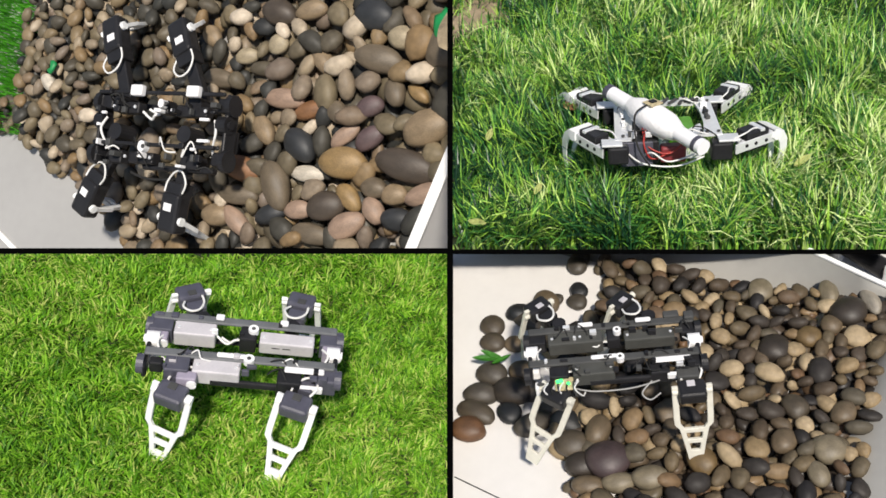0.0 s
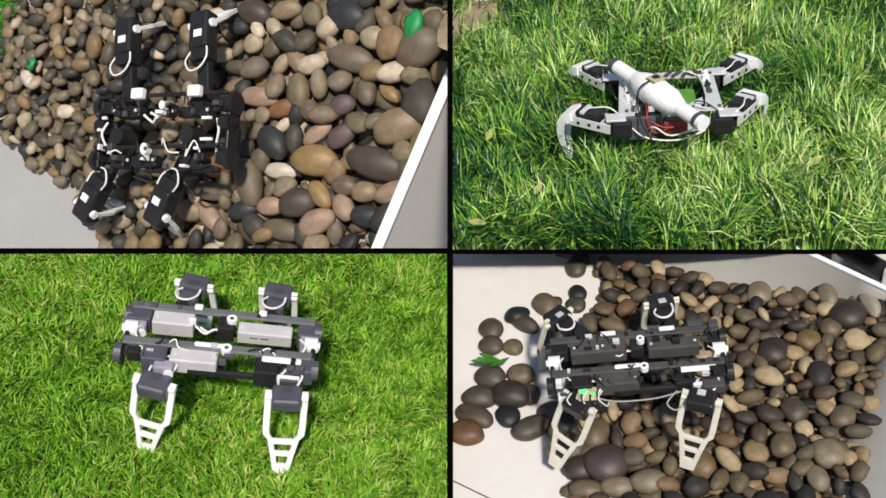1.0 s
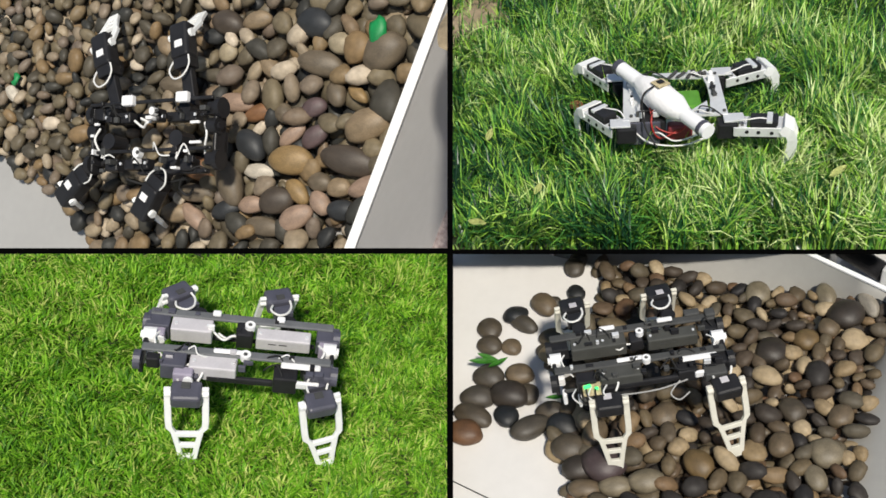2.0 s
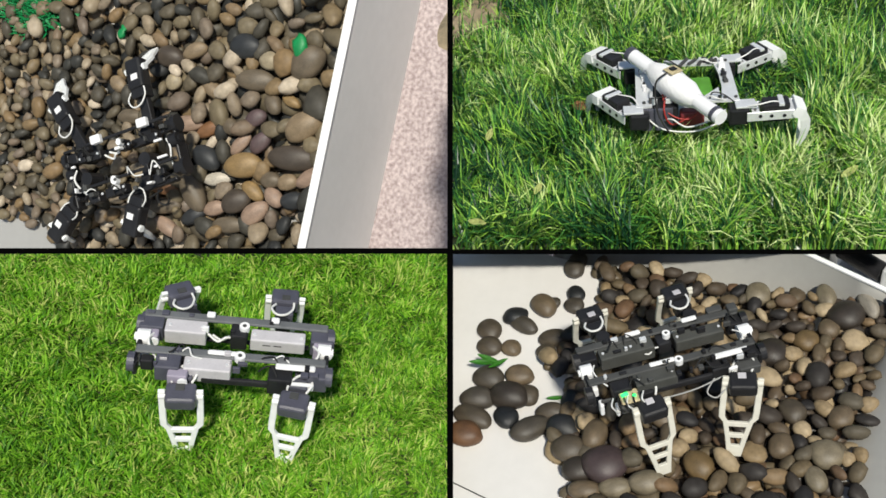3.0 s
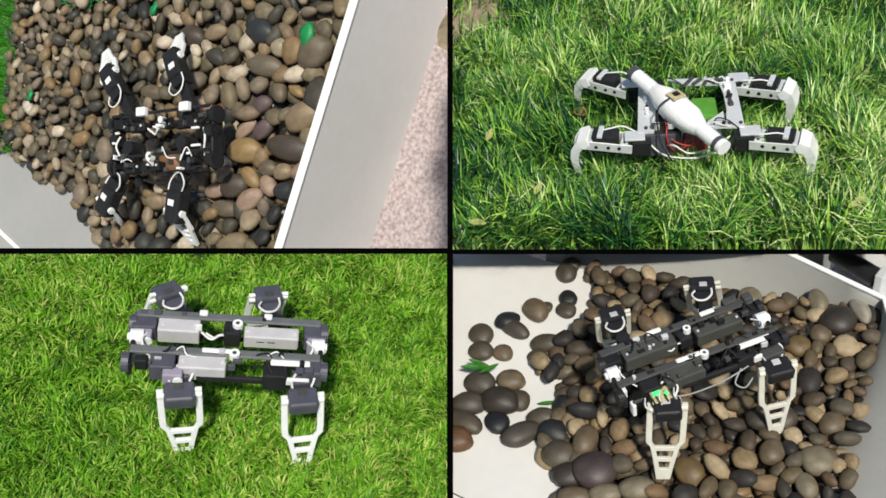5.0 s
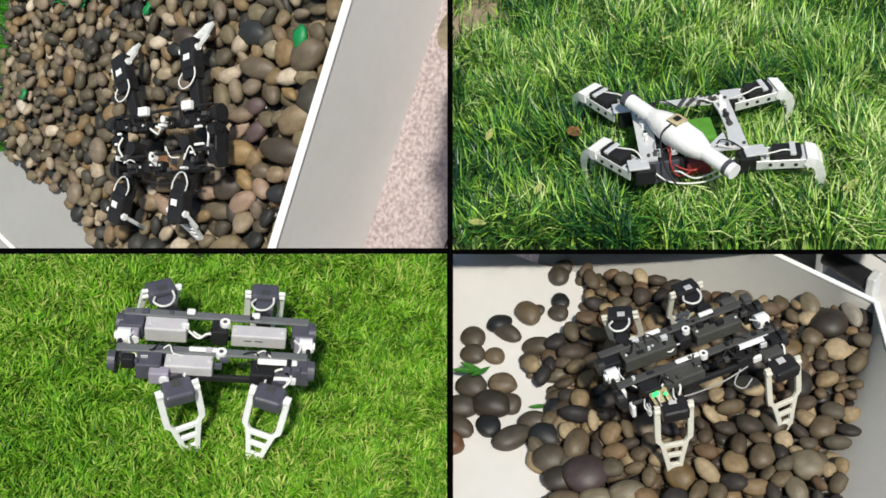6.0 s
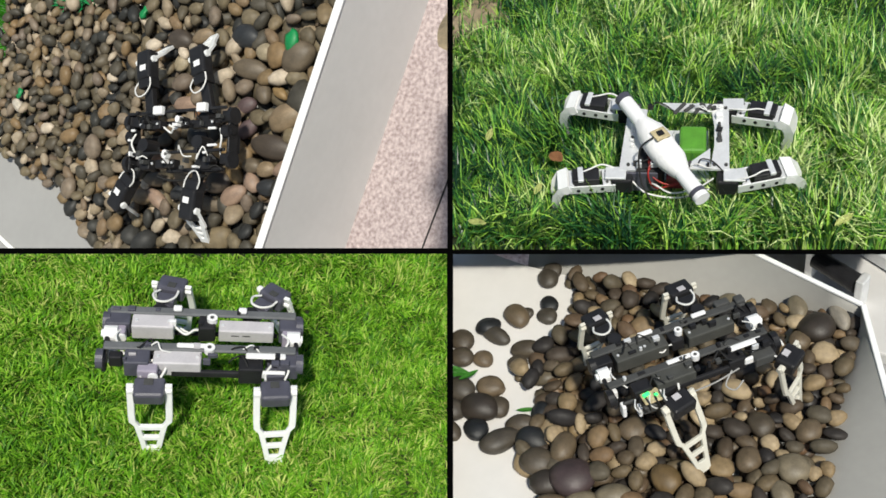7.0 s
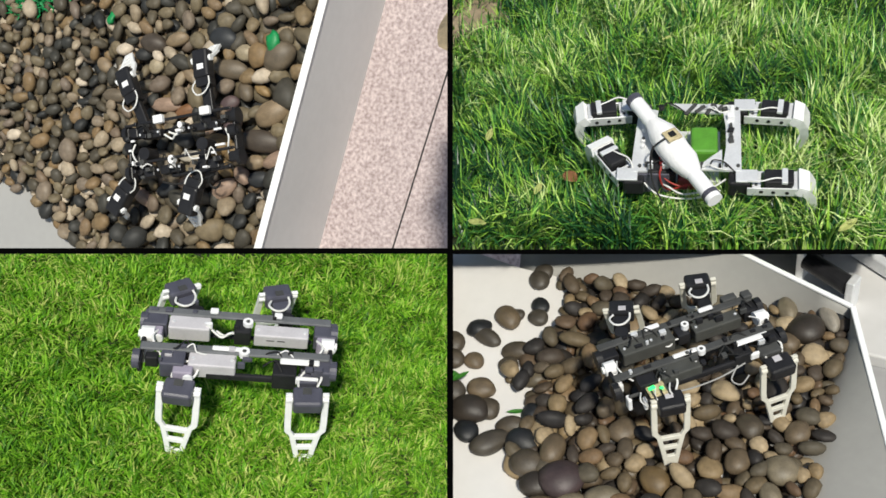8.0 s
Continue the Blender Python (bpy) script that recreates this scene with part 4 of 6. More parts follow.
def tube_robot():
    robot = new("tube_robot")
    tagged(robot, "silver aluminium four-legged robot with a white tube on top", "robot", group="walking robots")
    def add(name, size, at, mat, lab="", turn=(0, 0, 0), bevel=0.0015):
        bm = bmesh.new()
        box(bm, size, at, turn, bevel=bevel)
        return part(name, bm, mat, robot, lab)
    def plate(name, outline, z, thick, mat, lab=""):
        bm = bmesh.new()
        low = [bm.verts.new((x, y, z)) for x, y in outline]
        high = [bm.verts.new((x, y, z + thick)) for x, y in outline]
        bm.faces.new(low[::-1])
        bm.faces.new(high)
        n = len(outline)
        for i in range(n):
            bm.faces.new((low[i], low[(i + 1) % n], high[(i + 1) % n], high[i]))
        return part(name, bm, mat, robot, lab)
    # the frame of flat plates
    plate("frame_plate", ((0.045, -0.055), (0.068, -0.055), (0.068, 0.06), (0.045, 0.06), (0.05, 0.02), (0.05, -0.015)), 0.012, 0.003, alu, "brushed aluminium side plate")
    plate("frame_plate", ((-0.02, 0.062), (0.045, 0.060), (0.045, 0.044), (0.0, 0.048)), 0.0125, 0.003, alu, "brushed aluminium cross plate")
    plate("frame_plate", ((0.045, -0.055), (0.045, -0.02), (0.01, -0.055)), 0.0125, 0.003, alu, "aluminium corner gusset")
    plate("frame_plate", ((-0.066, -0.058), (-0.045, -0.058), (-0.035, 0.05), (-0.06, 0.055)), 0.0115, 0.003, alu, "brushed aluminium side plate")
    plate("frame_plate", ((-0.045, -0.045), (0.045, -0.045), (0.045, 0.045), (-0.045, 0.045)), -0.022, 0.003, alu, "aluminium belly plate")
    for x, y in ((0.05, 0.052), (0.064, 0.052), (0.05, -0.048), (0.064, -0.048), (0.057, 0.0), (-0.052, 0.045), (-0.055, -0.05), (0.02, 0.055)):
        bm = bmesh.new()
        rod(bm, (x, y, 0.0145), (x, y, 0.0172), 0.0022, n=8)
        part("screw", bm, dark_case, robot)
    bm = bmesh.new()
    for i in range(4):
        beam(bm, (0.0 + i * 0.013, 0.040 + 0.004 * (i % 2), 0.018), (0.012 + i * 0.011, 0.056 - 0.004 * (i % 2), 0.02), 0.005, 0.003, up=(0, 0, 1))
    part("wiring_loom", bm, dark_case, robot)
    add("battery", (0.034, 0.046, 0.022), (0.024, 0.008, -0.006), battery_green, "green battery pack", bevel=0.004)
    add("motor_housing", (0.05, 0.07, 0.034), (-0.035, -0.022, -0.006), black_plastic, "black motor housing", bevel=0.003)
    add("side_plate", (0.04, 0.003, 0.034), (-0.038, -0.059, -0.006), slate_plastic)
    add("battery", (0.032, 0.016, 0.022), (0.008, -0.050, -0.010), battery_red, "dark red battery pack", bevel=0.003)
    # spacers, plugs and loose wires crowd the frame
    rnd = random.Random(41)
    for k in range(26):
        x, y = rnd.choice(((0.056, rnd.uniform(-0.05, 0.055)), (-0.052, rnd.uniform(-0.05, 0.05)), (rnd.uniform(-0.05, 0.06), 0.052), (rnd.uniform(-0.06, 0.06), -0.05)))
        add("plug", (rnd.uniform(0.003, 0.009), rnd.uniform(0.003, 0.009), rnd.uniform(0.003, 0.009)), (x, y, 0.0175), rnd.choice((black_plastic, dark_case, alu, white_nylon)),
            turn=(0, 0, rnd.uniform(-20, 20)), bevel=0.0005)
    for k in range(8):
        x, y = rnd.uniform(-0.055, 0.04), rnd.choice((0.05, -0.054, -0.05))
        bm = bmesh.new()
        w = [rnd.uniform(-0.01, 0.01) for _ in range(4)]
        cable(bm, ((x, y, 0.014), (x + 0.008 + w[0] * 0.5, y + w[1], 0.022), (x + 0.018, y + w[2], 0.019), (x + 0.028 + w[3] * 0.5, y + w[0], 0.013)), 0.0009)
        part("cable", bm, white_wire if k % 2 else black_rubber, robot, smooth=True)
    # the tube and its wrapped middle
    a, b = Vector((-0.066, 0.045, 0.038)), Vector((0.036, -0.112, 0.024))
    way = (b - a).normalized()
    bm = bmesh.new()
    rod(bm, a, b, 0.0098, n=28)
    part("tube", bm, tube_mat, robot, "white plastic tube", smooth=False)
    for p, s in ((a, 1), (b, -1)):
        bm = bmesh.new()
        rod(bm, p + way * s * (-0.003 if s > 0 else 0.007), p + way * s * (0.006 if s > 0 else 0.013), 0.0106, n=24)
        part("tube_band", bm, slate_plastic, robot, "dark grey band round the tube")
    bm = bmesh.new()
    profile = ((0.0, 0.0102), (0.008, 0.0128), (0.02, 0.0172), (0.04, 0.0192), (0.056, 0.0192), (0.074, 0.0178), (0.086, 0.0138), (0.096, 0.0102))
    x = way.orthogonal().normalized()
    y = way.cross(x)
    rings = []
    start = a + way * 0.046
    for d, r in profile:
        ring = []
        for k in range(26):
            an = 2 * math.pi * k / 26
            rr = r * (1 + 0.1 * noise.noise(Vector((math.cos(an) * 2, math.sin(an) * 2, d * 60))))
            ring.append(bm.verts.new(start + way * d + (x * math.cos(an) + y * math.sin(an)) * rr))
        rings.append(ring)
    for p, q in zip(rings, rings[1:]):
        for k in range(26):
            bm.faces.new((p[k], p[(k + 1) % 26], q[(k + 1) % 26], q[k]))
    bmesh.ops.recalc_face_normals(bm, faces=bm.faces)
    part("wrap", bm, wrap_mat, robot, "white wrapping round the tube", smooth=True)
    mid = start + way * 0.045 + Vector((0, 0, 0.0205))
    turn = math.degrees(math.atan2(way.y, way.x))
    board = add("sensor_board", (0.019, 0.019, 0.002), mid, board_mat, "small tan sensor board", (0, 0, turn))
    bm = bmesh.new()
    box(bm, (0.008, 0.008, 0.002), mid + Vector((0, 0, 0.002)), (0, 0, turn), bevel=0.0004)
    part("chip", bm, black_plastic, board)
    for pts, mat in ((((mid.x - 0.008, mid.y - 0.006, mid.z), (mid.x - 0.024, mid.y - 0.02, mid.z - 0.008), (mid.x - 0.022, mid.y - 0.04, mid.z - 0.04), (mid.x - 0.008, mid.y - 0.06, mid.z - 0.06)), black_rubber),
                     (((-0.03, -0.03, 0.03), (-0.026, -0.058, 0.006), (0.0, -0.066, -0.004), (0.02, -0.06, 0.008)), red_wire),
                     (((-0.02, -0.03, 0.03), (-0.03, -0.06, 0.012), (-0.02, -0.066, -0.01), (0.004, -0.064, -0.002)), red_wire),
                     (((-0.03, -0.056, -0.01), (-0.02, -0.07, 0.0), (0.0, -0.072, -0.012), (0.03, -0.068, -0.006), (0.05, -0.06, 0.004)), white_wire),
                     (((-0.05, -0.06, -0.004), (-0.03, -0.072, -0.014), (0.01, -0.074, -0.018), (0.045, -0.066, -0.01)), white_wire)):
        bm = bmesh.new()
        cable(bm, pts, 0.0012)
        part("cable", bm, mat, robot, smooth=True)
    legs = {}
    for name, (x, y, turn) in HIPS_TUBE.items():
        s = 1 if x > 0 else -1
        bm = bmesh.new()
        box(bm, (0.026, 0.022, 0.024), (x - s * 0.006, y, -0.002), bevel=0.003)
        part("hip_motor", bm, black_plastic, robot, "black hip motor")
        bm = bmesh.new()
        box(bm, (0.026, 0.02, 0.003), (x + s * 0.002, y, 0.0125), bevel=0.0008)
        part("hip_bracket", bm, alu, robot, "aluminium hip bracket")
        bm = bmesh.new()
        # two long side cheeks with a bridge, as bent sheet
        for e in (-1, 1):
            beam(bm, (e * 0.0135, 0.004, 0.0), (e * 0.0135, 0.066, 0.003), 0.002, 0.013, up=(0, 0, 1), bevel=0.0004)
        box(bm, (0.028, 0.010, 0.002), (0, 0.014, 0.0065), bevel=0.0004)
        box(bm, (0.028, 0.006, 0.002), (0, 0.058, 0.0092), bevel=0.0004)
        thigh = part("thigh", bm, alu, robot, "bent aluminium thigh bracket")
        thigh.matrix_basis = pose(x, y, 0, 0, 0, turn)
        bm = bmesh.new()
        box(bm, (0.023, 0.034, 0.026), (0, 0.040, 0.003), (2, 0, 0), bevel=0.002)
        part("knee_motor", bm, black_plastic, thigh, "black knee motor")
        bm = bmesh.new()
        box(bm, (0.024, 0.007, 0.004), (0, 0.046, 0.0155), bevel=0.0008)
        part("motor_band", bm, alu, thigh)
        for sx, sy in ((-0.009, 0.0165), (0.009, 0.0165), (0.0, 0.0165)):
            bm = bmesh.new()
            rod(bm, (sx, sy - 0.003, 0.007), (sx, sy - 0.003, 0.0088), 0.0018, n=8)
            part("screw", bm, dark_case, thigh)
        for e in (-1, 1):
            for sy in (0.02, 0.034, 0.05):
                bm = bmesh.new()
                rod(bm, (e * 0.0143, sy, 0.0015), (e * 0.0152, sy, 0.0015), 0.0024, n=10)
                part("hole_plug", bm, black_plastic, thigh)
        bm = bmesh.new()
        cable(bm, ((0.008, 0.0, 0.012), (0.012, 0.018, 0.018), (0.006, 0.034, 0.018), (0.004, 0.044, 0.016)), 0.0011)
        part("cable", bm, white_wire, thigh, smooth=True)
        bm = bmesh.new()
        rod(bm, (-0.0165, 0.066, 0.004), (0.0165, 0.066, 0.004), 0.006, n=14)
        part("knee_pin", bm, white_nylon, thigh)
        bm = bmesh.new()
        # a curved claw: a bent channel, open on the inside, that narrows to a toe
        spine = ((-0.002, 0.010, 0.0165, 0.012), (0.010, 0.004, 0.0160, 0.013), (0.0165, -0.010, 0.0145, 0.012), (0.0175, -0.026, 0.0120, 0.011),
                 (0.0145, -0.042, 0.0090, 0.009), (0.008, -0.057, 0.0065, 0.007), (-0.002, -0.071, 0.0045, 0.004))
        th, loops = 0.002, []
        for k, (yy, zz, hw, dd) in enumerate(spine):
            q, r = spine[max(k - 1, 0)], spine[min(k + 1, 6)]
            way2 = Vector((0, r[0] - q[0], r[1] - q[1])).normalized()
            out = Vector((0, -way2.z, way2.y))
            loops.append([bm.verts.new(Vector((xx, yy, zz)) + out * nn) for xx, nn in
                          ((-hw, -dd), (-hw, 0), (hw, 0), (hw, -dd), (hw - th, -dd), (hw - th, -th), (th - hw, -th), (th - hw, -dd))])
        web = []
        for i, (p, q) in enumerate(zip(loops, loops[1:])):
            for k in range(8):
                f = bm.faces.new((p[k], p[(k + 1) % 8], q[(k + 1) % 8], q[k]))
                if k in (1, 5) and 1 <= i <= 4:
                    web.append(f)
        # windows are cut through the back of the claw
        bmesh.ops.inset_individual(bm, faces=web, thickness=0.0026)
        bmesh.ops.delete(bm, geom=web, context="FACES_ONLY")
        bm.faces.new(loops[0][::-1])
        bm.faces.new(loops[-1])
        bmesh.ops.recalc_face_normals(bm, faces=bm.faces)
        shin = part("shin", bm, white_print, thigh, "white curved claw-like shin")
        shin.matrix_basis = Matrix.Translation(KNEE_TUBE)
        legs[name] = (thigh, shin)
    return robot, legs


tube_bot, tube_legs = tube_robot()
lawn_bot, lawn_legs = rail_robot(grey_case, slate_plastic, white_print, "black and grey robot with white legs walking on the lawn", False, black_plastic, HIPS_LAWN, KNEE_LAWN, 1.0)
dark_bot, dark_legs = rail_robot(charcoal_case, black_plastic, ivory_print, "black robot with a green lamp walking over dark pebbles", True, black_plastic, HIPS_DARK, KNEE_DARK, 0.78)
box_bot, box_legs = rail_robot(black_plastic, black_plastic, white_print, "black robot with white feet crossing mixed pebbles", False, black_plastic, HIPS_BOX, KNEE_BOX, 0.6)
lawn_bot.scale = (0.93 * LAWN_SIZE,) * 3
dark_bot.scale = (1.08 * DARK_SIZE,) * 3
tube_bot.scale = (0.92, 0.92, 0.92)
box_bot.scale = (1.6, 1.6, 1.6)


# ---- leaves ----
def leaf(name, long, wide, mat, label, category="leaf"):
    """A thin curled leaf with a midrib."""
    bm = bmesh.new()
    rows = []
    for i in range(9):
        t = i / 8
        w = wide * math.sin(math.pi * min(1, t * 0.96 + 0.02)) ** 0.7
        z = 0.25 * long * (t - 0.5) ** 2
        rows.append([bm.verts.new((long * (t - 0.5), s * w / 2, z + abs(s) * w * 0.22)) for s in (-1, -0.5, 0, 0.5, 1)])
    for p, q in zip(rows, rows[1:]):
        for k in range(4):
            bm.faces.new((p[k], p[k + 1], q[k + 1], q[k]))
    bmesh.ops.solidify(bm, geom=bm.faces[:], thickness=0.0006)
    ob = part(name, bm, mat, smooth=True)
    return tagged(ob, label, category)


def drift(u, v, turn):
    return MEADOW @ Matrix.Translation(on_tray(MEADOW, u, v, 0.048)) @ pose(0, 0, 0, 12, -8, turn)


yellow_leaf = leaf("leaf", 0.026, 0.009, leaf_yellow, "fallen pale yellow leaf lying on the grass")
brown_leaf = leaf("leaf", 0.026, 0.016, leaf_brown, "fallen reddish brown leaf among the grass")
for u, v, turn, s in ((866, 240, 80, 0.8), (845, 395, -20, 0.9), (952, 335, 70, 0.7), (1180, 68, 30, 0.5)):
    pale = leaf("leaf", 0.028 * s, 0.011 * s, leaf_yellow, "small pale withered leaf in the grass")
    pale.matrix_basis = drift(u, v, turn)
for u, v, turn, long in ((862, 640, 5, 0.05), (888, 642, 40, 0.04), (872, 634, -20, 0.045), (987, 679, 12, 0.035)):
    green = leaf("green_leaf", long, long * 0.25, leaf_green, "small green leaf lying on a pebble")
    del green["category"], green["label"]
    q = on_tray(DARK_PLAN, u, v, 0.005)
    green.parent = gravel
    green.matrix_basis = pose(q.x, q.y, 0.012 if u < 950 else -0.024, 5, 8, turn)


# ---- what moves ----
BEATS = [k / 10 for k in range(81)]


def set_on(x, y, z, heading):
    return pose(x, y, z, 0, 0, heading)


def level_between(rows, t):
    for a, b in zip(rows, rows[1:]):
        if t <= b[0] + 1e-6:
            k = (t - a[0]) / (b[0] - a[0])
            return tuple(p + (q - p) * k for p, q in zip(a[1:], b[1:]))
    return rows[-1][1:]


def stride(legs, name, knee, hips, low, lean, rows):
    thigh, shin = legs[name]
    x, y, turn = hips[name]
    walk(thigh, [(t, pose(x, y, low, 0, 0, turn + swing)) for t, swing, bend in rows])
    walk(shin, [(t, Matrix.Translation(knee) @ pose(0, 0, 0, 0, lean * swing) @ pose(0, 0, 0, bend)) for t, swing, bend in rows])


def motions():
    walk(tilting, [(t, tilt_pose(t)) for t in BEATS])
    walk(gravel, [(t, slide_pose(t)) for t in BEATS])
    walk(machine, [(t, slide_pose(t)) for t in BEATS])
    walk(yellow_leaf, [(t, drift(u, v, 40)) for t, u, v in [
        (0.0, 1420, 285), (0.5, 1452, 262), (1.0, 1440, 287), (1.5, 1462, 304), (3.0, 1503, 305), (3.5, 1510, 322), (4.5, 1525, 376), (5.8, 1502, 325),
        (6.5, 1520, 362), (7.0, 1493, 390), (7.5, 1486, 390), (8.0, 1500, 400)]])
    walk(brown_leaf, [(t, drift(u, v, -50)) for t, u, v in [
        (0.0, 1010, 190), (4.7, 1030, 195), (6.0, 1016, 235), (6.5, 1019, 245), (7.0, 985, 280), (7.5, 990, 297), (8.0, 1010, 315)]])
    walk(tube_bot, [(t, MEADOW @ Matrix.Translation((x, y, 0.070)) @ pose(0, 0, 0, p) @ pose(0, 0, 0, 0, 0, h)) for t, x, y, h, p in [
        (0.0, -0.0076, -0.0987, 7.1, -14.0), (0.2, -0.0034, -0.0793, 3.9, -13.2), (0.5, 0.0143, -0.0330, 5.5, -12.0),
        (0.7, -0.0068, -0.0429, 6.2, -11.2), (1.0, -0.0048, -0.0444, 5.9, -10.0), (1.2, -0.0040, -0.0529, 6.4, -8.8),
        (1.5, -0.0010, -0.0595, 5.7, -7.0), (1.7, -0.0027, -0.0631, 5.8, -6.9), (1.9, -0.0004, -0.0546, 5.8, -6.7), (2.1, 0.0019, -0.0460, 5.8, -6.6),
        (2.3, 0.0043, -0.0374, 5.9, -6.5), (2.5, 0.0066, -0.0288, 5.9, -6.3), (2.8, 0.0100, -0.0160, 5.9, -6.1), (3.0, 0.0147, -0.0223, 6.2, -6.0),
        (3.2, -0.0055, -0.0181, 6.2, -5.6), (3.5, 0.0174, -0.0266, 3.8, -5.0), (3.7, 0.0165, -0.0202, 4.7, -4.6), (4.0, 0.0102, -0.0332, 5.7, -4.0),
        (4.2, 0.0105, -0.0338, 4.9, -3.6), (4.5, 0.0232, -0.0600, 2.6, -3.0), (4.7, 0.0219, -0.0631, 3.5, -2.8), (4.9, 0.0205, -0.0662, 4.4, -2.7),
        (5.1, 0.0192, -0.0693, 5.3, -2.5), (5.3, 0.0178, -0.0724, 6.2, -2.4), (5.5, 0.0165, -0.0756, 7.1, -2.2), (5.8, 0.0145, -0.0802, 8.4, -2.0),
        (6.0, 0.0179, -0.1121, 12.1, -1.4), (6.2, 0.0079, -0.0857, 10.8, -0.9), (6.4, 0.0159, -0.0786, 8.4, -0.3), (6.5, 0.0188, -0.0858, 8.2, 0.0),
        (6.6, 0.0183, -0.0834, 8.5, 1.4), (6.8, 0.0091, -0.0924, 7.1, 4.2), (7.0, 0.0061, -0.1285, -0.4, 7.0), (7.2, 0.0039, -0.1428, -1.3, 7.0),
        (7.4, 0.0089, -0.1447, -4.5, 7.0), (7.5, 0.0107, -0.1307, -2.7, 7.0), (7.6, 0.0163, -0.1211, -4.3, 7.0), (7.8, 0.0171, -0.1234, -2.4, 7.0),
        (8.0, 0.0191, -0.1302, -0.3, 7.0),]])
    stride(tube_legs, "near_left", KNEE_TUBE, HIPS_TUBE, 0, 0, [
        (0.0, -55.0, 29.0), (0.2, -55.0, 37.5), (0.5, -37.2, 2.8), (0.7, -31.9, 5.3), (1.0, -29.0, 5.0), (1.2, -25.4, 7.4), (1.5, -20.4, 0.3),
        (1.7, -25.3, 0.3), (1.9, -54.0, 8.6), (2.1, -47.5, 9.6), (2.3, -31.3, 5.3), (2.5, -31.4, 0.7), (2.8, -55.0, 26.9), (3.0, -55.0, 27.6),
        (3.2, -55.0, 6.6), (3.5, -53.0, 10.6), (3.7, -31.3, 6.4), (4.0, -31.5, -0.4), (4.2, -21.7, 4.0), (4.5, -26.1, -6.5), (4.7, -36.4, 9.0),
        (4.9, -15.0, 2.1), (5.1, -8.9, 5.3), (5.3, -5.9, 5.1), (5.5, 4.7, 5.0), (5.8, -49.8, 14.7), (6.0, -50.3, 19.9), (6.2, -31.8, 5.3),
        (6.4, -9.4, 1.0), (6.5, -11.3, 5.0), (6.6, -6.5, 5.5), (6.8, -5.7, 4.9), (7.0, 8.2, 5.0), (7.2, 2.7, 1.6), (7.4, 12.4, 1.7), (7.5, 22.3, 6.0),
        (7.6, 28.9, -0.4), (7.8, 10.3, 14.8), (8.0, -54.4, 8.8),])
    stride(tube_legs, "near_right", KNEE_TUBE, HIPS_TUBE, 0, 0, [
        (0.0, 28.7, 6.8), (0.2, 28.3, 7.5), (0.5, -28.9, -6.5), (0.7, 1.9, 4.0), (1.0, 53.4, 22.5), (1.2, 49.0, 28.1), (1.5, 45.2, 22.6),
        (1.7, 50.3, 33.5), (1.9, -8.8, 5.4), (2.1, -12.4, -5.9), (2.3, -2.7, -7.1), (2.5, 41.6, 19.3), (2.8, 2.4, -0.6), (3.0, -2.0, 0.8),
        (3.2, -5.6, 14.1), (3.5, -12.0, -3.3), (3.7, -13.8, -13.7), (4.0, 52.7, 25.8), (4.2, 52.6, 17.9), (4.5, 51.9, 28.0), (4.7, -26.1, 14.3),
        (4.9, -19.1, 5.9), (5.1, -14.0, 6.6), (5.3, -5.2, 16.1), (5.5, 9.6, 17.6), (5.8, 4.5, 11.4), (6.0, -10.0, 10.6), (6.2, -31.5, 15.5),
        (6.4, -15.0, 2.7), (6.5, -19.6, 4.2), (6.6, -8.5, 9.0), (6.8, -4.1, 18.5), (7.0, 14.2, 17.3), (7.2, 18.8, 15.7), (7.4, 23.0, 13.7),
        (7.5, 9.5, 12.9), (7.6, 14.1, 4.9), (7.8, 2.7, 3.2), (8.0, -2.6, 8.0),])
    stride(tube_legs, "far_left", KNEE_TUBE, HIPS_TUBE, 0, 0, [
        (0.0, -55.0, 52.2), (0.2, -55.0, 41.3), (0.5, -53.3, 18.5), (0.7, -45.8, 16.5), (1.0, -51.3, 18.4), (1.2, -52.1, 16.3), (1.5, -47.6, 1.9),
        (1.7, -49.2, 11.5), (1.9, -55.0, 26.8), (2.1, -51.4, 15.7), (2.3, -42.2, 6.5), (2.5, -49.0, 5.8), (2.8, -55.0, 12.1), (3.0, -49.1, 17.6),
        (3.2, -55.0, 34.8), (3.5, -55.0, 18.8), (3.7, -40.5, 6.6), (4.0, -50.7, 5.7), (4.2, -45.2, 5.3), (4.5, -41.2, -5.2), (4.7, -42.1, 13.1),
        (4.9, -28.5, 6.8), (5.1, -28.3, 8.3), (5.3, -22.5, -0.3), (5.5, -11.8, 4.9), (5.8, -31.7, 10.9), (6.0, -55.0, 23.2), (6.2, -37.8, 9.7),
        (6.4, -25.4, 5.9), (6.5, -26.2, 11.9), (6.6, -30.3, 4.7), (6.8, -19.9, -2.0), (7.0, -9.1, 7.2), (7.2, -3.8, -1.6), (7.4, -3.4, 4.8),
        (7.5, 15.3, 0.4), (7.6, 12.3, -8.0), (7.8, 9.9, -14.7), (8.0, 9.0, -11.0),])
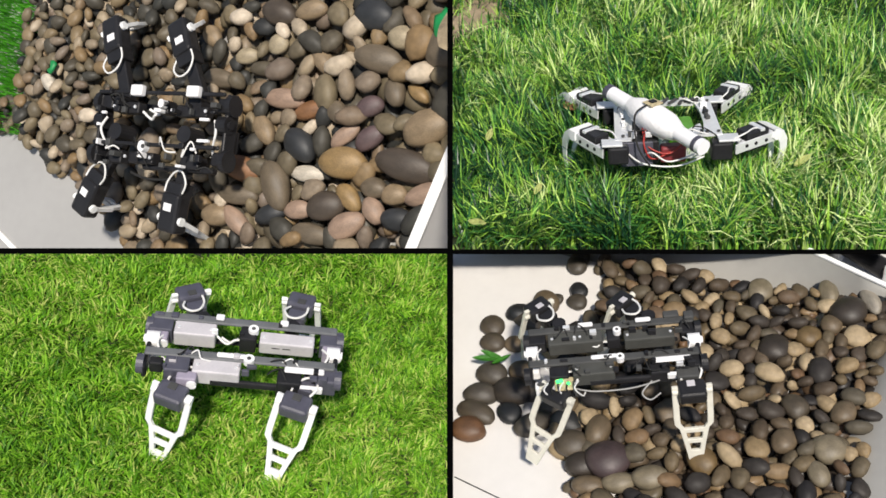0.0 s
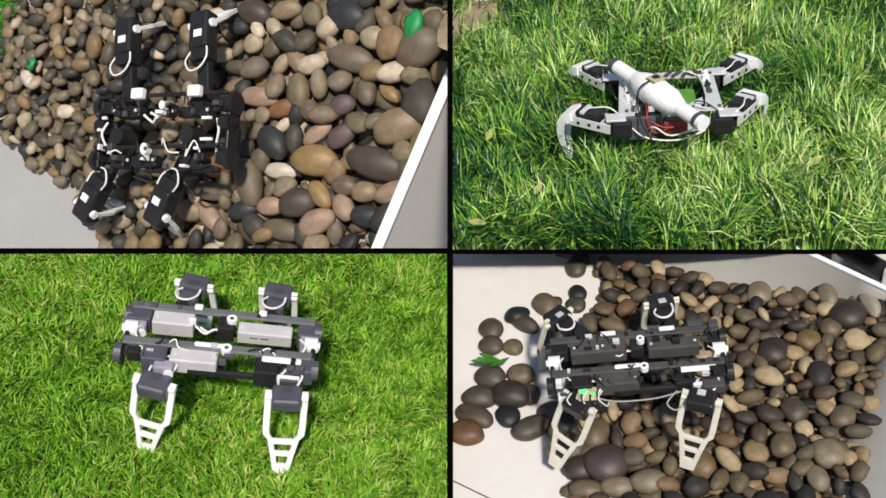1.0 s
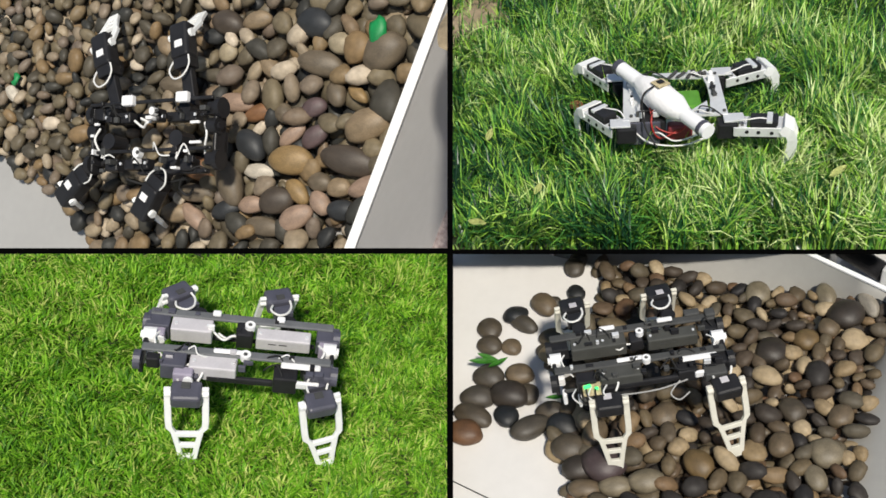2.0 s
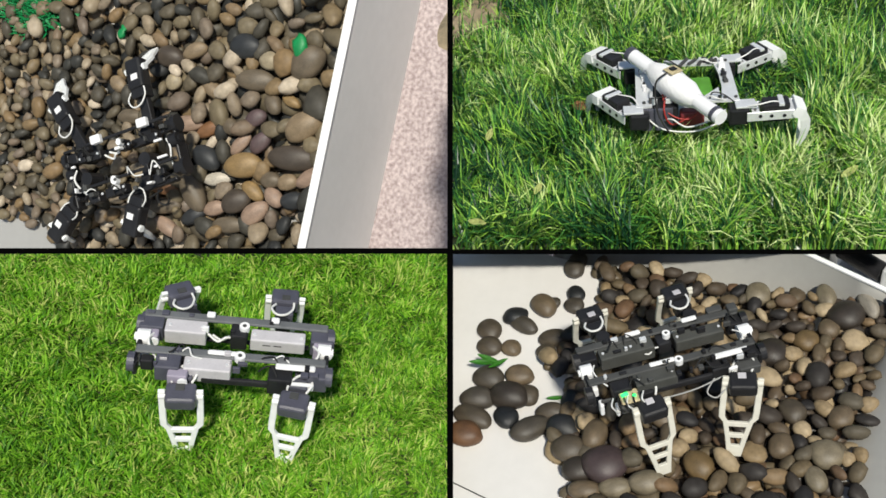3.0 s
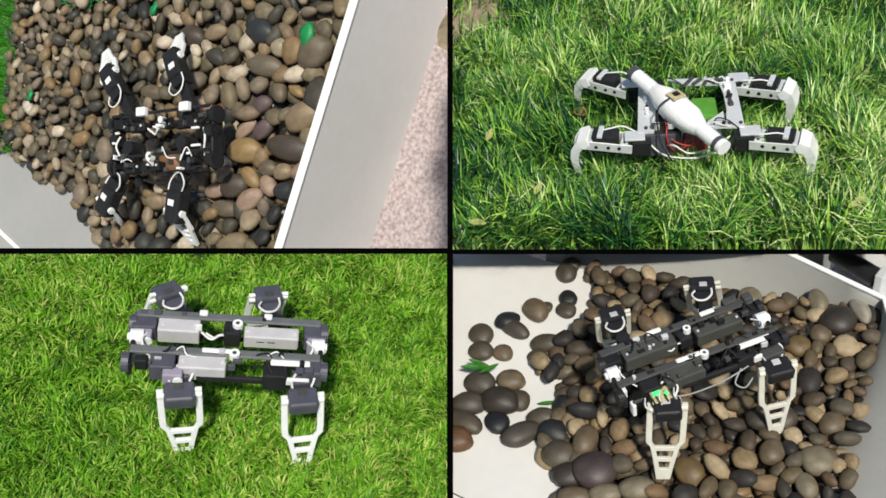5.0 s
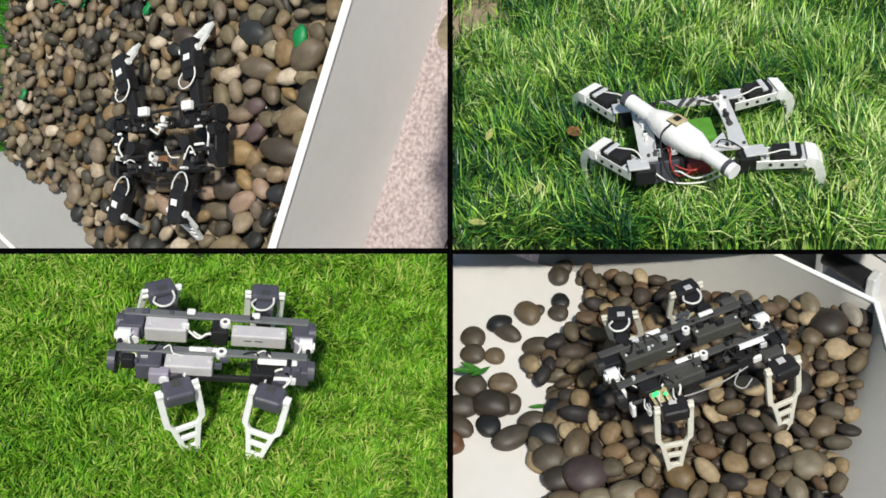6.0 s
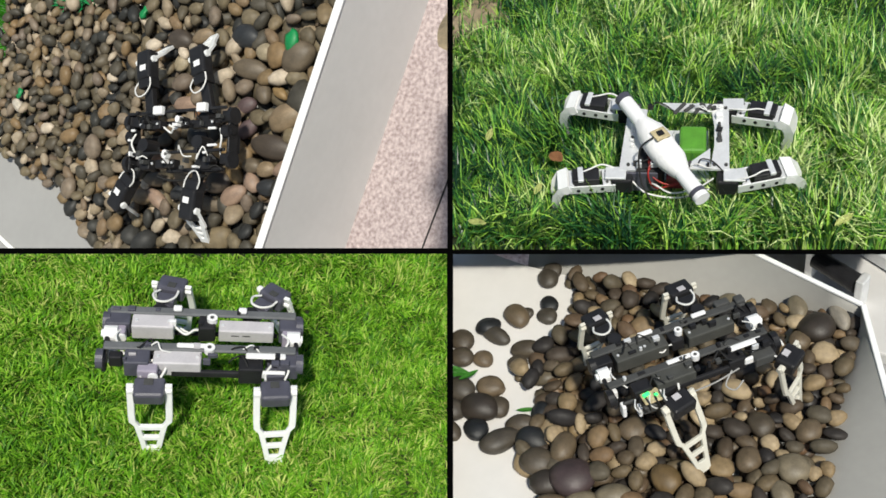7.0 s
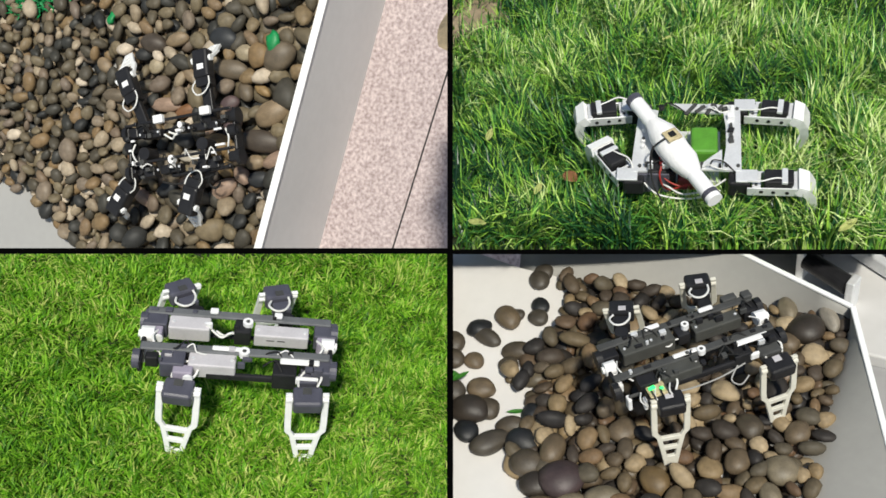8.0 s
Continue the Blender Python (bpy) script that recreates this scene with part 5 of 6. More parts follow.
    stride(tube_legs, "far_right", KNEE_TUBE, HIPS_TUBE, 0, 0, [
        (0.0, 51.1, 28.5), (0.2, 55.0, 35.4), (0.5, 28.7, 0.0), (0.7, 24.3, -13.5), (1.0, 42.2, 23.0), (1.2, 39.7, 13.2), (1.5, 27.8, 36.0),
        (1.7, 55.0, 65.7), (1.9, 17.5, 13.3), (2.1, 17.3, 0.7), (2.3, 8.2, -10.4), (2.5, 15.1, -2.1), (2.8, 18.1, 13.7), (3.0, 29.0, 22.0),
        (3.2, 14.2, 21.6), (3.5, 20.9, 5.1), (3.7, 6.5, -12.5), (4.0, 16.8, -0.0), (4.2, 10.3, -15.1), (4.5, 43.4, 30.8), (4.7, -11.2, 10.3),
        (4.9, -16.4, -2.2), (5.1, -26.9, -2.6), (5.3, -31.9, 7.7), (5.5, -18.4, 2.2), (5.8, 11.5, 10.6), (6.0, 9.1, 14.2), (6.2, -17.9, 9.0),
        (6.4, -15.9, -5.9), (6.5, -23.4, -6.7), (6.6, -30.4, 1.4), (6.8, -32.5, 9.8), (7.0, -13.6, -0.4), (7.2, 21.2, 0.5), (7.4, 21.5, -1.9),
        (7.5, 6.4, 1.5), (7.6, 0.9, -4.6), (7.8, -2.3, -2.5), (8.0, -7.4, 4.8),])
    walk(lawn_bot, [(t, LAWN @ set_on(x * LAWN_SIZE, y * LAWN_SIZE, 0.118 * LAWN_SIZE, h)) for t, x, y, h in [
        (0.0, 0.0219, -0.0615, -6.7), (0.2, 0.0184, -0.0561, -6.7), (0.5, 0.0064, -0.0522, -6.8), (0.7, 0.0209, -0.0450, -6.8),
        (1.0, -0.0040, -0.0454, -6.9), (1.2, -0.0064, -0.0478, -6.9), (1.5, 0.0104, -0.0530, -7.0), (1.7, 0.0135, -0.0546, -6.9),
        (1.9, 0.0164, -0.0551, -6.8), (2.1, 0.0193, -0.0556, -6.7), (2.3, 0.0221, -0.0561, -6.6), (2.5, 0.0250, -0.0566, -6.5),
        (2.8, 0.0294, -0.0573, -6.3), (3.0, 0.0114, -0.0574, -6.2), (3.2, 0.0076, -0.0567, -6.2), (3.5, 0.0255, -0.0556, -6.0),
        (3.7, 0.0221, -0.0570, -5.5), (4.0, 0.0096, -0.0550, -4.8), (4.2, 0.0122, -0.0550, -4.4), (4.5, 0.0149, -0.0551, -3.7),
        (4.7, 0.0106, -0.0545, -3.8), (4.9, 0.0063, -0.0538, -3.8), (5.1, 0.0020, -0.0532, -3.9), (5.3, -0.0024, -0.0525, -3.9),
        (5.5, -0.0067, -0.0519, -4.0), (5.8, -0.0132, -0.0509, -4.0), (6.0, -0.0106, -0.0518, -4.1), (6.1, -0.0191, -0.0512, -4.1),
        (6.2, -0.0214, -0.0521, -4.1), (6.3, -0.0472, -0.0467, -4.2), (6.4, -0.0276, -0.0441, -4.2), (6.5, -0.0140, -0.0449, -4.2),
        (6.6, -0.0132, -0.0450, -3.8), (6.8, -0.0203, -0.0468, -2.9), (7.0, -0.0250, -0.0454, -2.0), (7.2, 0.0058, -0.0544, -2.6),
        (7.4, -0.0018, -0.0521, -3.2), (7.5, -0.0032, -0.0518, -3.5), (7.6, -0.0018, -0.0513, -3.8), (7.8, -0.0040, -0.0519, -4.4),
        (8.0, 0.0160, -0.0506, -5.0),]])
    stride(lawn_legs, "near_left", KNEE_LAWN, HIPS_LAWN, -0.006, 0.3, [
        (0.0, -19.4, 10.0), (0.2, 11.9, 1.8), (0.5, 14.2, 8.9), (0.7, -14.8, 7.1), (1.0, -11.8, 9.9), (1.2, -12.4, 5.7), (1.5, -18.5, 5.9),
        (1.7, 9.3, 3.1), (1.9, 7.9, 10.1), (2.1, -0.6, 9.0), (2.3, -6.4, 7.6), (2.5, -7.8, 9.2), (2.8, -30.7, 20.4), (3.0, 4.0, 1.2),
        (3.2, 14.5, 10.5), (3.5, 1.2, 9.7), (3.7, -6.0, 7.2), (4.0, -8.2, 9.6), (4.2, -15.2, 11.0), (4.5, 22.4, 1.1), (4.7, 14.6, 2.5),
        (4.9, 17.1, 4.1), (5.1, -2.2, 3.6), (5.3, -0.9, 1.5), (5.5, 0.5, 4.0), (5.8, -25.6, 7.7), (6.0, 22.6, 6.1), (6.1, 13.0, 2.1), (6.2, 16.2, 2.9),
        (6.3, 24.1, 4.9), (6.4, 10.2, 3.3), (6.5, -1.0, 4.3), (6.6, -3.4, 2.8), (6.8, -0.1, 1.1), (7.0, 0.7, 4.9), (7.2, -22.6, 4.5), (7.4, 12.5, 0.2),
        (7.5, 14.8, 7.6), (7.6, 13.1, 3.9), (7.8, 10.2, 3.5), (8.0, -5.8, 7.1),])
    stride(lawn_legs, "near_right", KNEE_LAWN, HIPS_LAWN, -0.006, 0.3, [
        (0.0, -16.7, 18.6), (0.2, -16.5, 10.0), (0.5, 9.3, 22.1), (0.7, -2.4, 15.9), (1.0, 1.9, 16.8), (1.2, 4.0, 10.8), (1.5, -15.7, 15.2),
        (1.7, -14.9, 8.1), (1.9, 15.6, 7.6), (2.1, 20.6, 12.0), (2.3, 17.6, 7.0), (2.5, 14.8, 7.3), (2.8, -9.2, 4.6), (3.0, -8.0, 2.7),
        (3.2, 9.8, 1.5), (3.5, 21.3, 13.7), (3.7, 18.4, 6.9), (4.0, 14.0, 7.4), (4.2, 3.8, 2.4), (4.5, -11.4, 6.4), (4.7, -8.3, 0.6), (4.9, 17.0, 9.6),
        (5.1, 0.9, 9.8), (5.3, 3.0, 7.5), (5.5, 4.1, 11.2), (5.8, -18.7, 4.3), (6.0, -17.0, 8.5), (6.1, -23.2, 3.8), (6.2, 6.7, -2.5),
        (6.3, 24.2, 11.2), (6.4, 9.7, 7.9), (6.5, 1.7, 11.7), (6.6, 0.2, 7.8), (6.8, 3.9, 7.5), (7.0, 4.2, 12.5), (7.2, -21.6, 7.6), (7.4, -16.1, 8.3),
        (7.5, -14.3, 9.2), (7.6, 0.1, -2.2), (7.8, 18.0, 4.9), (8.0, 3.6, 6.9),])
    stride(lawn_legs, "far_left", KNEE_LAWN, HIPS_LAWN, -0.006, 0.3, [
        (0.0, 25.8, 12.0), (0.2, 27.0, 12.0), (0.5, 17.3, 12.0), (0.7, 38.8, 12.0), (1.0, -8.4, 12.0), (1.2, -10.5, 12.0), (1.5, 18.4, 12.0),
        (1.7, 21.1, 12.0), (1.9, 36.1, 12.0), (2.1, 40.2, 12.0), (2.3, 16.6, 12.0), (2.5, -1.3, 12.0), (2.8, 33.7, 12.0), (3.0, 27.4, 12.0),
        (3.2, 26.1, 12.0), (3.5, 47.3, 12.0), (3.7, 21.5, 12.0), (4.0, -5.5, 12.0), (4.2, 7.7, 12.0), (4.5, 20.8, 12.0), (4.7, 39.5, 12.0),
        (4.9, 27.1, 12.0), (5.1, 38.7, 12.0), (5.3, 3.0, 12.0), (5.5, -10.1, 12.0), (5.8, 17.0, 12.0), (6.0, 25.0, 12.0), (6.1, 40.3, 12.0),
        (6.2, 38.7, 12.0), (6.3, 16.9, 12.0), (6.4, 38.0, 12.0), (6.5, 42.0, 12.0), (6.6, 35.5, 12.0), (6.8, -6.3, 12.0), (7.0, -11.3, 12.0),
        (7.2, 19.8, 12.0), (7.4, 25.4, 12.0), (7.5, 15.9, 12.0), (7.6, 32.4, 12.0), (7.8, 32.7, 12.0), (8.0, 30.1, 12.0),])
    stride(lawn_legs, "far_right", KNEE_LAWN, HIPS_LAWN, -0.006, 0.3, [
        (0.0, -8.9, 12.0), (0.2, -5.6, 12.0), (0.5, -15.0, 12.0), (0.7, 6.9, 12.0), (1.0, -5.0, 12.0), (1.2, -38.6, 12.0), (1.5, -11.5, 12.0),
        (1.7, -11.3, 12.0), (1.9, 9.8, 12.0), (2.1, 22.7, 12.0), (2.3, 20.4, 12.0), (2.5, -0.0, 12.0), (2.8, 6.8, 12.0), (3.0, 1.3, 12.0),
        (3.2, -2.3, 12.0), (3.5, 21.8, 12.0), (3.7, 25.5, 12.0), (4.0, -5.1, 12.0), (4.2, -7.1, 12.0), (4.5, -1.8, 12.0), (4.7, 19.6, 12.0),
        (4.9, 1.5, 12.0), (5.1, 25.8, 12.0), (5.3, 23.5, 12.0), (5.5, -21.2, 12.0), (5.8, 4.8, 12.0), (6.0, 1.4, 12.0), (6.1, 21.9, 12.0),
        (6.2, 17.3, 12.0), (6.3, -5.2, 12.0), (6.4, 8.3, 12.0), (6.5, 19.4, 12.0), (6.6, 32.1, 12.0), (6.8, 20.6, 12.0), (7.0, -35.2, 12.0),
        (7.2, -4.0, 12.0), (7.4, 1.5, 12.0), (7.5, -6.8, 12.0), (7.6, 1.3, 12.0), (7.8, 7.8, 12.0), (8.0, 15.3, 12.0),])
    steps = [
        (0.0, -0.0838, -0.0829, 6.0), (0.2, -0.0851, -0.0847, 6.0), (0.5, -0.0896, -0.0812, 6.0), (0.7, -0.0725, -0.0831, 6.0),
        (1.0, -0.0463, -0.0943, 6.0), (1.2, -0.0534, -0.0844, 6.0), (1.5, -0.0691, -0.0747, 6.0), (1.7, -0.0603, -0.0801, 7.8),
        (1.9, -0.0484, -0.0801, 9.7), (2.1, -0.0365, -0.0802, 11.5), (2.3, -0.0246, -0.0802, 13.4), (2.5, -0.0128, -0.0802, 15.2),
        (2.8, 0.0050, -0.0802, 18.0), (3.0, 0.0016, -0.0832, 18.6), (3.2, 0.0034, -0.0813, 19.1), (3.5, 0.0092, -0.0785, 20.0),
        (3.7, 0.0177, -0.0765, 21.2), (4.0, 0.0166, -0.0735, 23.0), (4.2, 0.0188, -0.0746, 24.2), (4.5, 0.0380, -0.0682, 26.0),
        (4.7, 0.0432, -0.0657, 25.8), (4.9, 0.0483, -0.0632, 25.7), (5.1, 0.0535, -0.0608, 25.5), (5.3, 0.0586, -0.0583, 25.4),
        (5.5, 0.0638, -0.0559, 25.2), (5.8, 0.0715, -0.0522, 25.0), (6.0, 0.0641, -0.0564, 25.9), (6.2, 0.0817, -0.0549, 26.7),
        (6.4, 0.0903, -0.0492, 27.6), (6.5, 0.0853, -0.0484, 28.0), (6.6, 0.0763, -0.0476, 27.4), (6.7, 0.0704, -0.0468, 26.8),
        (6.8, 0.0659, -0.0502, 26.2), (6.9, 0.0738, -0.0517, 25.6), (7.0, 0.0726, -0.0509, 25.0), (7.2, 0.0941, -0.0452, 24.8),
        (7.4, 0.0999, -0.0457, 24.6), (7.5, 0.1015, -0.0406, 24.5), (7.6, 0.1006, -0.0397, 24.4), (7.8, 0.1020, -0.0401, 24.2),
        (8.0, 0.0989, -0.0361, 24.0),]
    walk(dark_bot, [(t, slide_pose(t) @ set_on(*[q * DARK_SIZE for q in (*level_between(steps, t)[:2], 0.158)], level_between(steps, t)[2])) for t in BEATS])
    stride(dark_legs, "near_left", KNEE_DARK, HIPS_DARK, -0.006, 0.3, [
        (0.0, -36.1, 26.2), (0.2, -36.1, 25.1), (0.5, -33.9, 29.1), (0.7, -38.9, 35.6), (1.0, -38.4, 21.4), (1.2, -18.7, 7.9), (1.5, -10.1, 14.0),
        (1.7, -16.0, -0.6), (1.9, 0.6, 11.4), (2.1, -5.0, 11.2), (2.3, -14.9, 7.2), (2.5, -15.2, 8.6), (2.8, -47.5, 18.7), (3.0, 4.9, 12.2),
        (3.2, 3.1, 10.0), (3.5, -1.7, 12.7), (3.7, -14.8, 6.8), (4.0, -15.3, 9.0), (4.2, -15.8, 6.9), (4.5, -30.6, 16.0), (4.7, -12.7, 8.1),
        (4.9, -20.4, 13.6), (5.1, -16.3, 15.7), (5.3, 18.3, 33.3), (5.5, 15.6, 22.8), (5.8, -9.0, 13.3), (6.0, -10.1, 8.3), (6.2, -13.6, 8.1),
        (6.4, -22.6, 15.5), (6.5, -38.0, 14.7), (6.6, 3.7, 16.8), (6.7, 16.4, 31.1), (6.8, 20.1, 35.6), (6.9, 17.8, 25.4), (7.0, 13.4, 20.3),
        (7.2, 6.0, 21.5), (7.4, -1.0, 5.1), (7.5, -7.3, 4.5), (7.6, -2.4, 6.7), (7.8, -0.5, 4.7), (8.0, -9.0, 6.2),])
    stride(dark_legs, "near_right", KNEE_DARK, HIPS_DARK, -0.006, 0.3, [
        (0.0, 1.1, 13.5), (0.2, 1.8, 11.7), (0.5, 4.4, 11.8), (0.7, -11.3, 16.2), (1.0, -21.3, 16.1), (1.2, -27.0, 14.4), (1.5, 19.5, 20.5),
        (1.7, 21.6, 9.3), (1.9, 9.2, 11.5), (2.1, 7.6, 16.9), (2.3, 2.6, 12.3), (2.5, 2.2, 12.5), (2.8, -17.0, 14.4), (3.0, -18.6, 16.6),
        (3.2, 9.2, 4.5), (3.5, 9.3, 18.4), (3.7, 2.7, 12.3), (4.0, 2.1, 12.5), (4.2, -0.4, 12.1), (4.5, -13.6, 11.6), (4.7, 1.5, 5.2),
        (4.9, -4.1, 6.1), (5.1, -7.4, 9.9), (5.3, 2.4, 8.4), (5.5, 16.9, 2.8), (5.8, 4.5, 11.0), (6.0, 2.5, 7.7), (6.2, 1.2, 4.3), (6.4, -5.9, 6.7),
        (6.5, -16.8, 7.0), (6.6, 2.0, 12.8), (6.7, 3.0, 10.2), (6.8, 1.8, 6.6), (6.9, 0.8, 0.2), (7.0, 32.9, 5.5), (7.2, 14.4, 7.2), (7.4, 11.0, 0.8),
        (7.5, 0.9, 3.4), (7.6, 7.4, 3.0), (7.8, 5.4, 2.8), (8.0, 0.3, 3.7),])
    stride(dark_legs, "far_left", KNEE_DARK, HIPS_DARK, -0.006, 0.3, [
        (0.0, 34.4, 12.0), (0.2, 8.8, 12.0), (0.5, 2.4, 12.0), (0.7, 14.6, 12.0), (1.0, 37.0, 12.0), (1.2, 32.3, 12.0), (1.5, 22.4, 12.0),
        (1.7, -1.7, 12.0), (1.9, 2.2, 12.0), (2.1, 4.8, 12.0), (2.3, 4.2, 12.0), (2.5, -12.2, 12.0), (2.8, 10.5, 12.0), (3.0, 3.9, 12.0),
        (3.2, 0.7, 12.0), (3.5, 3.7, 12.0), (3.7, 8.3, 12.0), (4.0, -16.3, 12.0), (4.2, -17.7, 12.0), (4.5, -1.2, 12.0), (4.7, -12.9, 12.0),
        (4.9, -11.1, 12.0), (5.1, -6.0, 12.0), (5.3, -17.2, 12.0), (5.5, 3.7, 12.0), (5.8, -28.7, 12.0), (6.0, -22.0, 12.0), (6.2, -9.9, 12.0),
        (6.4, -11.5, 12.0), (6.5, 14.8, 12.0), (6.6, -26.7, 12.0), (6.7, -23.2, 12.0), (6.8, -11.2, 12.0), (6.9, 0.1, 12.0), (7.0, 7.4, 12.0),
        (7.2, 19.3, 12.0), (7.4, 1.2, 12.0), (7.5, -6.9, 12.0), (7.6, -26.3, 12.0), (7.8, -29.7, 12.0), (8.0, -23.1, 12.0),])
    stride(dark_legs, "far_right", KNEE_DARK, HIPS_DARK, -0.006, 0.3, [
        (0.0, 42.0, 12.0), (0.2, 38.5, 12.0), (0.5, -12.7, 12.0), (0.7, -6.6, 12.0), (1.0, 9.9, 12.0), (1.2, 6.2, 12.0), (1.5, -7.5, 12.0),
        (1.7, -22.7, 12.0), (1.9, -1.2, 12.0), (2.1, 6.9, 12.0), (2.3, 19.6, 12.0), (2.5, 8.5, 12.0), (2.8, 14.2, 12.0), (3.0, 3.3, 12.0),
        (3.2, -4.1, 12.0), (3.5, 1.7, 12.0), (3.7, 22.4, 12.0), (4.0, 5.8, 12.0), (4.2, -16.2, 12.0), (4.5, -11.1, 12.0), (4.7, -10.9, 12.0),
        (4.9, -22.3, 12.0), (5.1, -23.6, 12.0), (5.3, -36.9, 12.0), (5.5, -5.4, 12.0), (5.8, 12.2, 12.0), (6.0, 1.3, 12.0), (6.2, -14.9, 12.0),
        (6.4, -24.7, 12.0), (6.5, -2.4, 12.0), (6.6, -44.8, 12.0), (6.7, -42.4, 12.0), (6.8, -31.4, 12.0), (6.9, -13.0, 12.0), (7.0, 2.2, 12.0),
        (7.2, 23.4, 12.0), (7.4, 10.3, 12.0), (7.5, 23.7, 12.0), (7.6, 11.4, 12.0), (7.8, 5.5, 12.0), (8.0, -15.7, 12.0),])
    steps = [
        (0.0, -0.0441, 0.0719, -77.5), (0.2, -0.0409, 0.0674, -77.3), (0.5, -0.0455, 0.0702, -75.2), (0.7, -0.0437, 0.0580, -71.9),
        (1.0, -0.0366, 0.0057, -73.6), (1.2, -0.0343, 0.0073, -73.5), (1.5, -0.0290, 0.0115, -75.1), (1.7, -0.0271, 0.0118, -76.1),
        (1.9, -0.0275, -0.0018, -74.9), (2.1, -0.0274, -0.0139, -73.7), (2.3, -0.0276, -0.0252, -72.3), (2.5, -0.0283, -0.0362, -70.7),
        (2.8, -0.0314, -0.0524, -67.8), (3.0, -0.0275, -0.0142, -67.4), (3.2, 0.0608, -0.0757, -61.9), (3.5, -0.0115, -0.0871, -64.3),
        (3.7, -0.0466, -0.0846, -68.3), (4.0, -0.0338, -0.0570, -74.1), (4.2, -0.0343, -0.0692, -74.6), (4.5, -0.0250, -0.0996, -75.7),
        (4.7, -0.0232, -0.1063, -75.4), (4.9, -0.0211, -0.1129, -75.2), (5.1, -0.0188, -0.1197, -74.8), (5.3, -0.0166, -0.1264, -74.5),
        (5.5, -0.0142, -0.1330, -74.2), (5.8, -0.0110, -0.1430, -73.8), (6.0, -0.0081, -0.1458, -73.4), (6.2, -0.0152, -0.1392, -75.0),
        (6.4, -0.0089, -0.2016, -77.4), (6.5, -0.0031, -0.2138, -77.1), (6.6, 0.0078, -0.1626, -78.0), (6.8, -0.0120, -0.1041, -76.4),
        (7.0, -0.0071, -0.2008, -76.1), (7.2, -0.0239, -0.1774, -70.8), (7.4, -0.0220, -0.1911, -66.4), (7.5, -0.0101, -0.2104, -70.6),
        (7.6, -0.0176, -0.2425, -67.0), (7.8, -0.0205, -0.2399, -69.4), (8.0, -0.0127, -0.2314, -72.2),]
    walk(box_bot, [(t, tilt_pose(t) @ set_on(*level_between(steps, t)[:2], 0.122, level_between(steps, t)[2])) for t in BEATS])
    stride(box_legs, "near_left", KNEE_BOX, HIPS_BOX, -0.006, 0.3, [
        (0.0, -27.6, -1.5), (0.2, -24.8, 3.3), (0.5, -34.6, 9.1), (0.7, -32.8, -0.2), (1.0, -30.7, -8.3), (1.2, -28.2, 5.4), (1.5, -15.5, 11.0),
        (1.7, -14.3, 11.9), (1.9, -51.9, 31.4), (2.1, -49.5, 23.3), (2.3, -47.4, 21.5), (2.5, -31.1, 8.0), (2.8, -55.0, 40.6), (3.0, -54.4, 24.0),
        (3.2, -55.0, 40.0), (3.5, -48.8, 22.8), (3.7, -51.5, 24.9), (4.0, -27.0, 4.6), (4.2, -40.0, 21.1), (4.5, -35.4, 13.8), (4.7, -31.4, 23.6),
        (4.9, -33.0, 26.5), (5.1, -38.0, 37.0), (5.3, -34.1, 40.2), (5.5, -35.2, 26.1), (5.8, -39.6, 33.6), (6.0, -24.0, 17.6), (6.2, -33.9, 25.6),
        (6.4, -32.7, 26.8), (6.5, -38.2, 27.4), (6.6, -37.8, 46.7), (6.8, -32.8, 38.0), (7.0, -36.0, 22.1), (7.2, -43.4, 26.6), (7.4, -54.6, 17.2),
        (7.5, -50.7, 34.4), (7.6, -54.0, 25.2), (7.8, -52.4, 22.2), (8.0, -43.8, 25.4),])
    stride(box_legs, "near_right", KNEE_BOX, HIPS_BOX, -0.006, 0.3, [
        (0.0, -8.3, 13.1), (0.2, -6.6, 13.3), (0.5, -10.7, 10.0), (0.7, -9.5, 12.7), (1.0, -26.2, 22.2), (1.2, -22.9, 22.5), (1.5, -21.3, 26.8),
        (1.7, -2.4, 32.8), (1.9, -34.4, 24.3), (2.1, -32.0, 20.6), (2.3, -25.7, 24.8), (2.5, -3.0, 30.2), (2.8, -40.9, 22.1), (3.0, -32.8, 18.2),
        (3.2, -36.6, 28.9), (3.5, -32.2, 19.6), (3.7, -31.3, 23.4), (4.0, 2.7, 31.6), (4.2, -5.0, 29.8), (4.5, -4.8, 24.2), (4.7, -5.7, 26.4),
        (4.9, -13.2, 32.1), (5.1, -12.1, 42.4), (5.3, -4.0, 46.2), (5.5, -9.1, 40.6), (5.8, -22.2, 20.7), (6.0, -14.7, 31.3), (6.2, -2.7, 24.7),
        (6.4, -16.7, 34.5), (6.5, -14.0, 37.1), (6.6, -10.1, 47.7), (6.8, -2.0, 45.7), (7.0, -11.5, 39.0), (7.2, -16.2, 34.2), (7.4, -24.1, 32.3),
        (7.5, -24.2, 32.7), (7.6, -22.1, 27.9), (7.8, -26.1, 25.8), (8.0, -25.9, 30.2),])
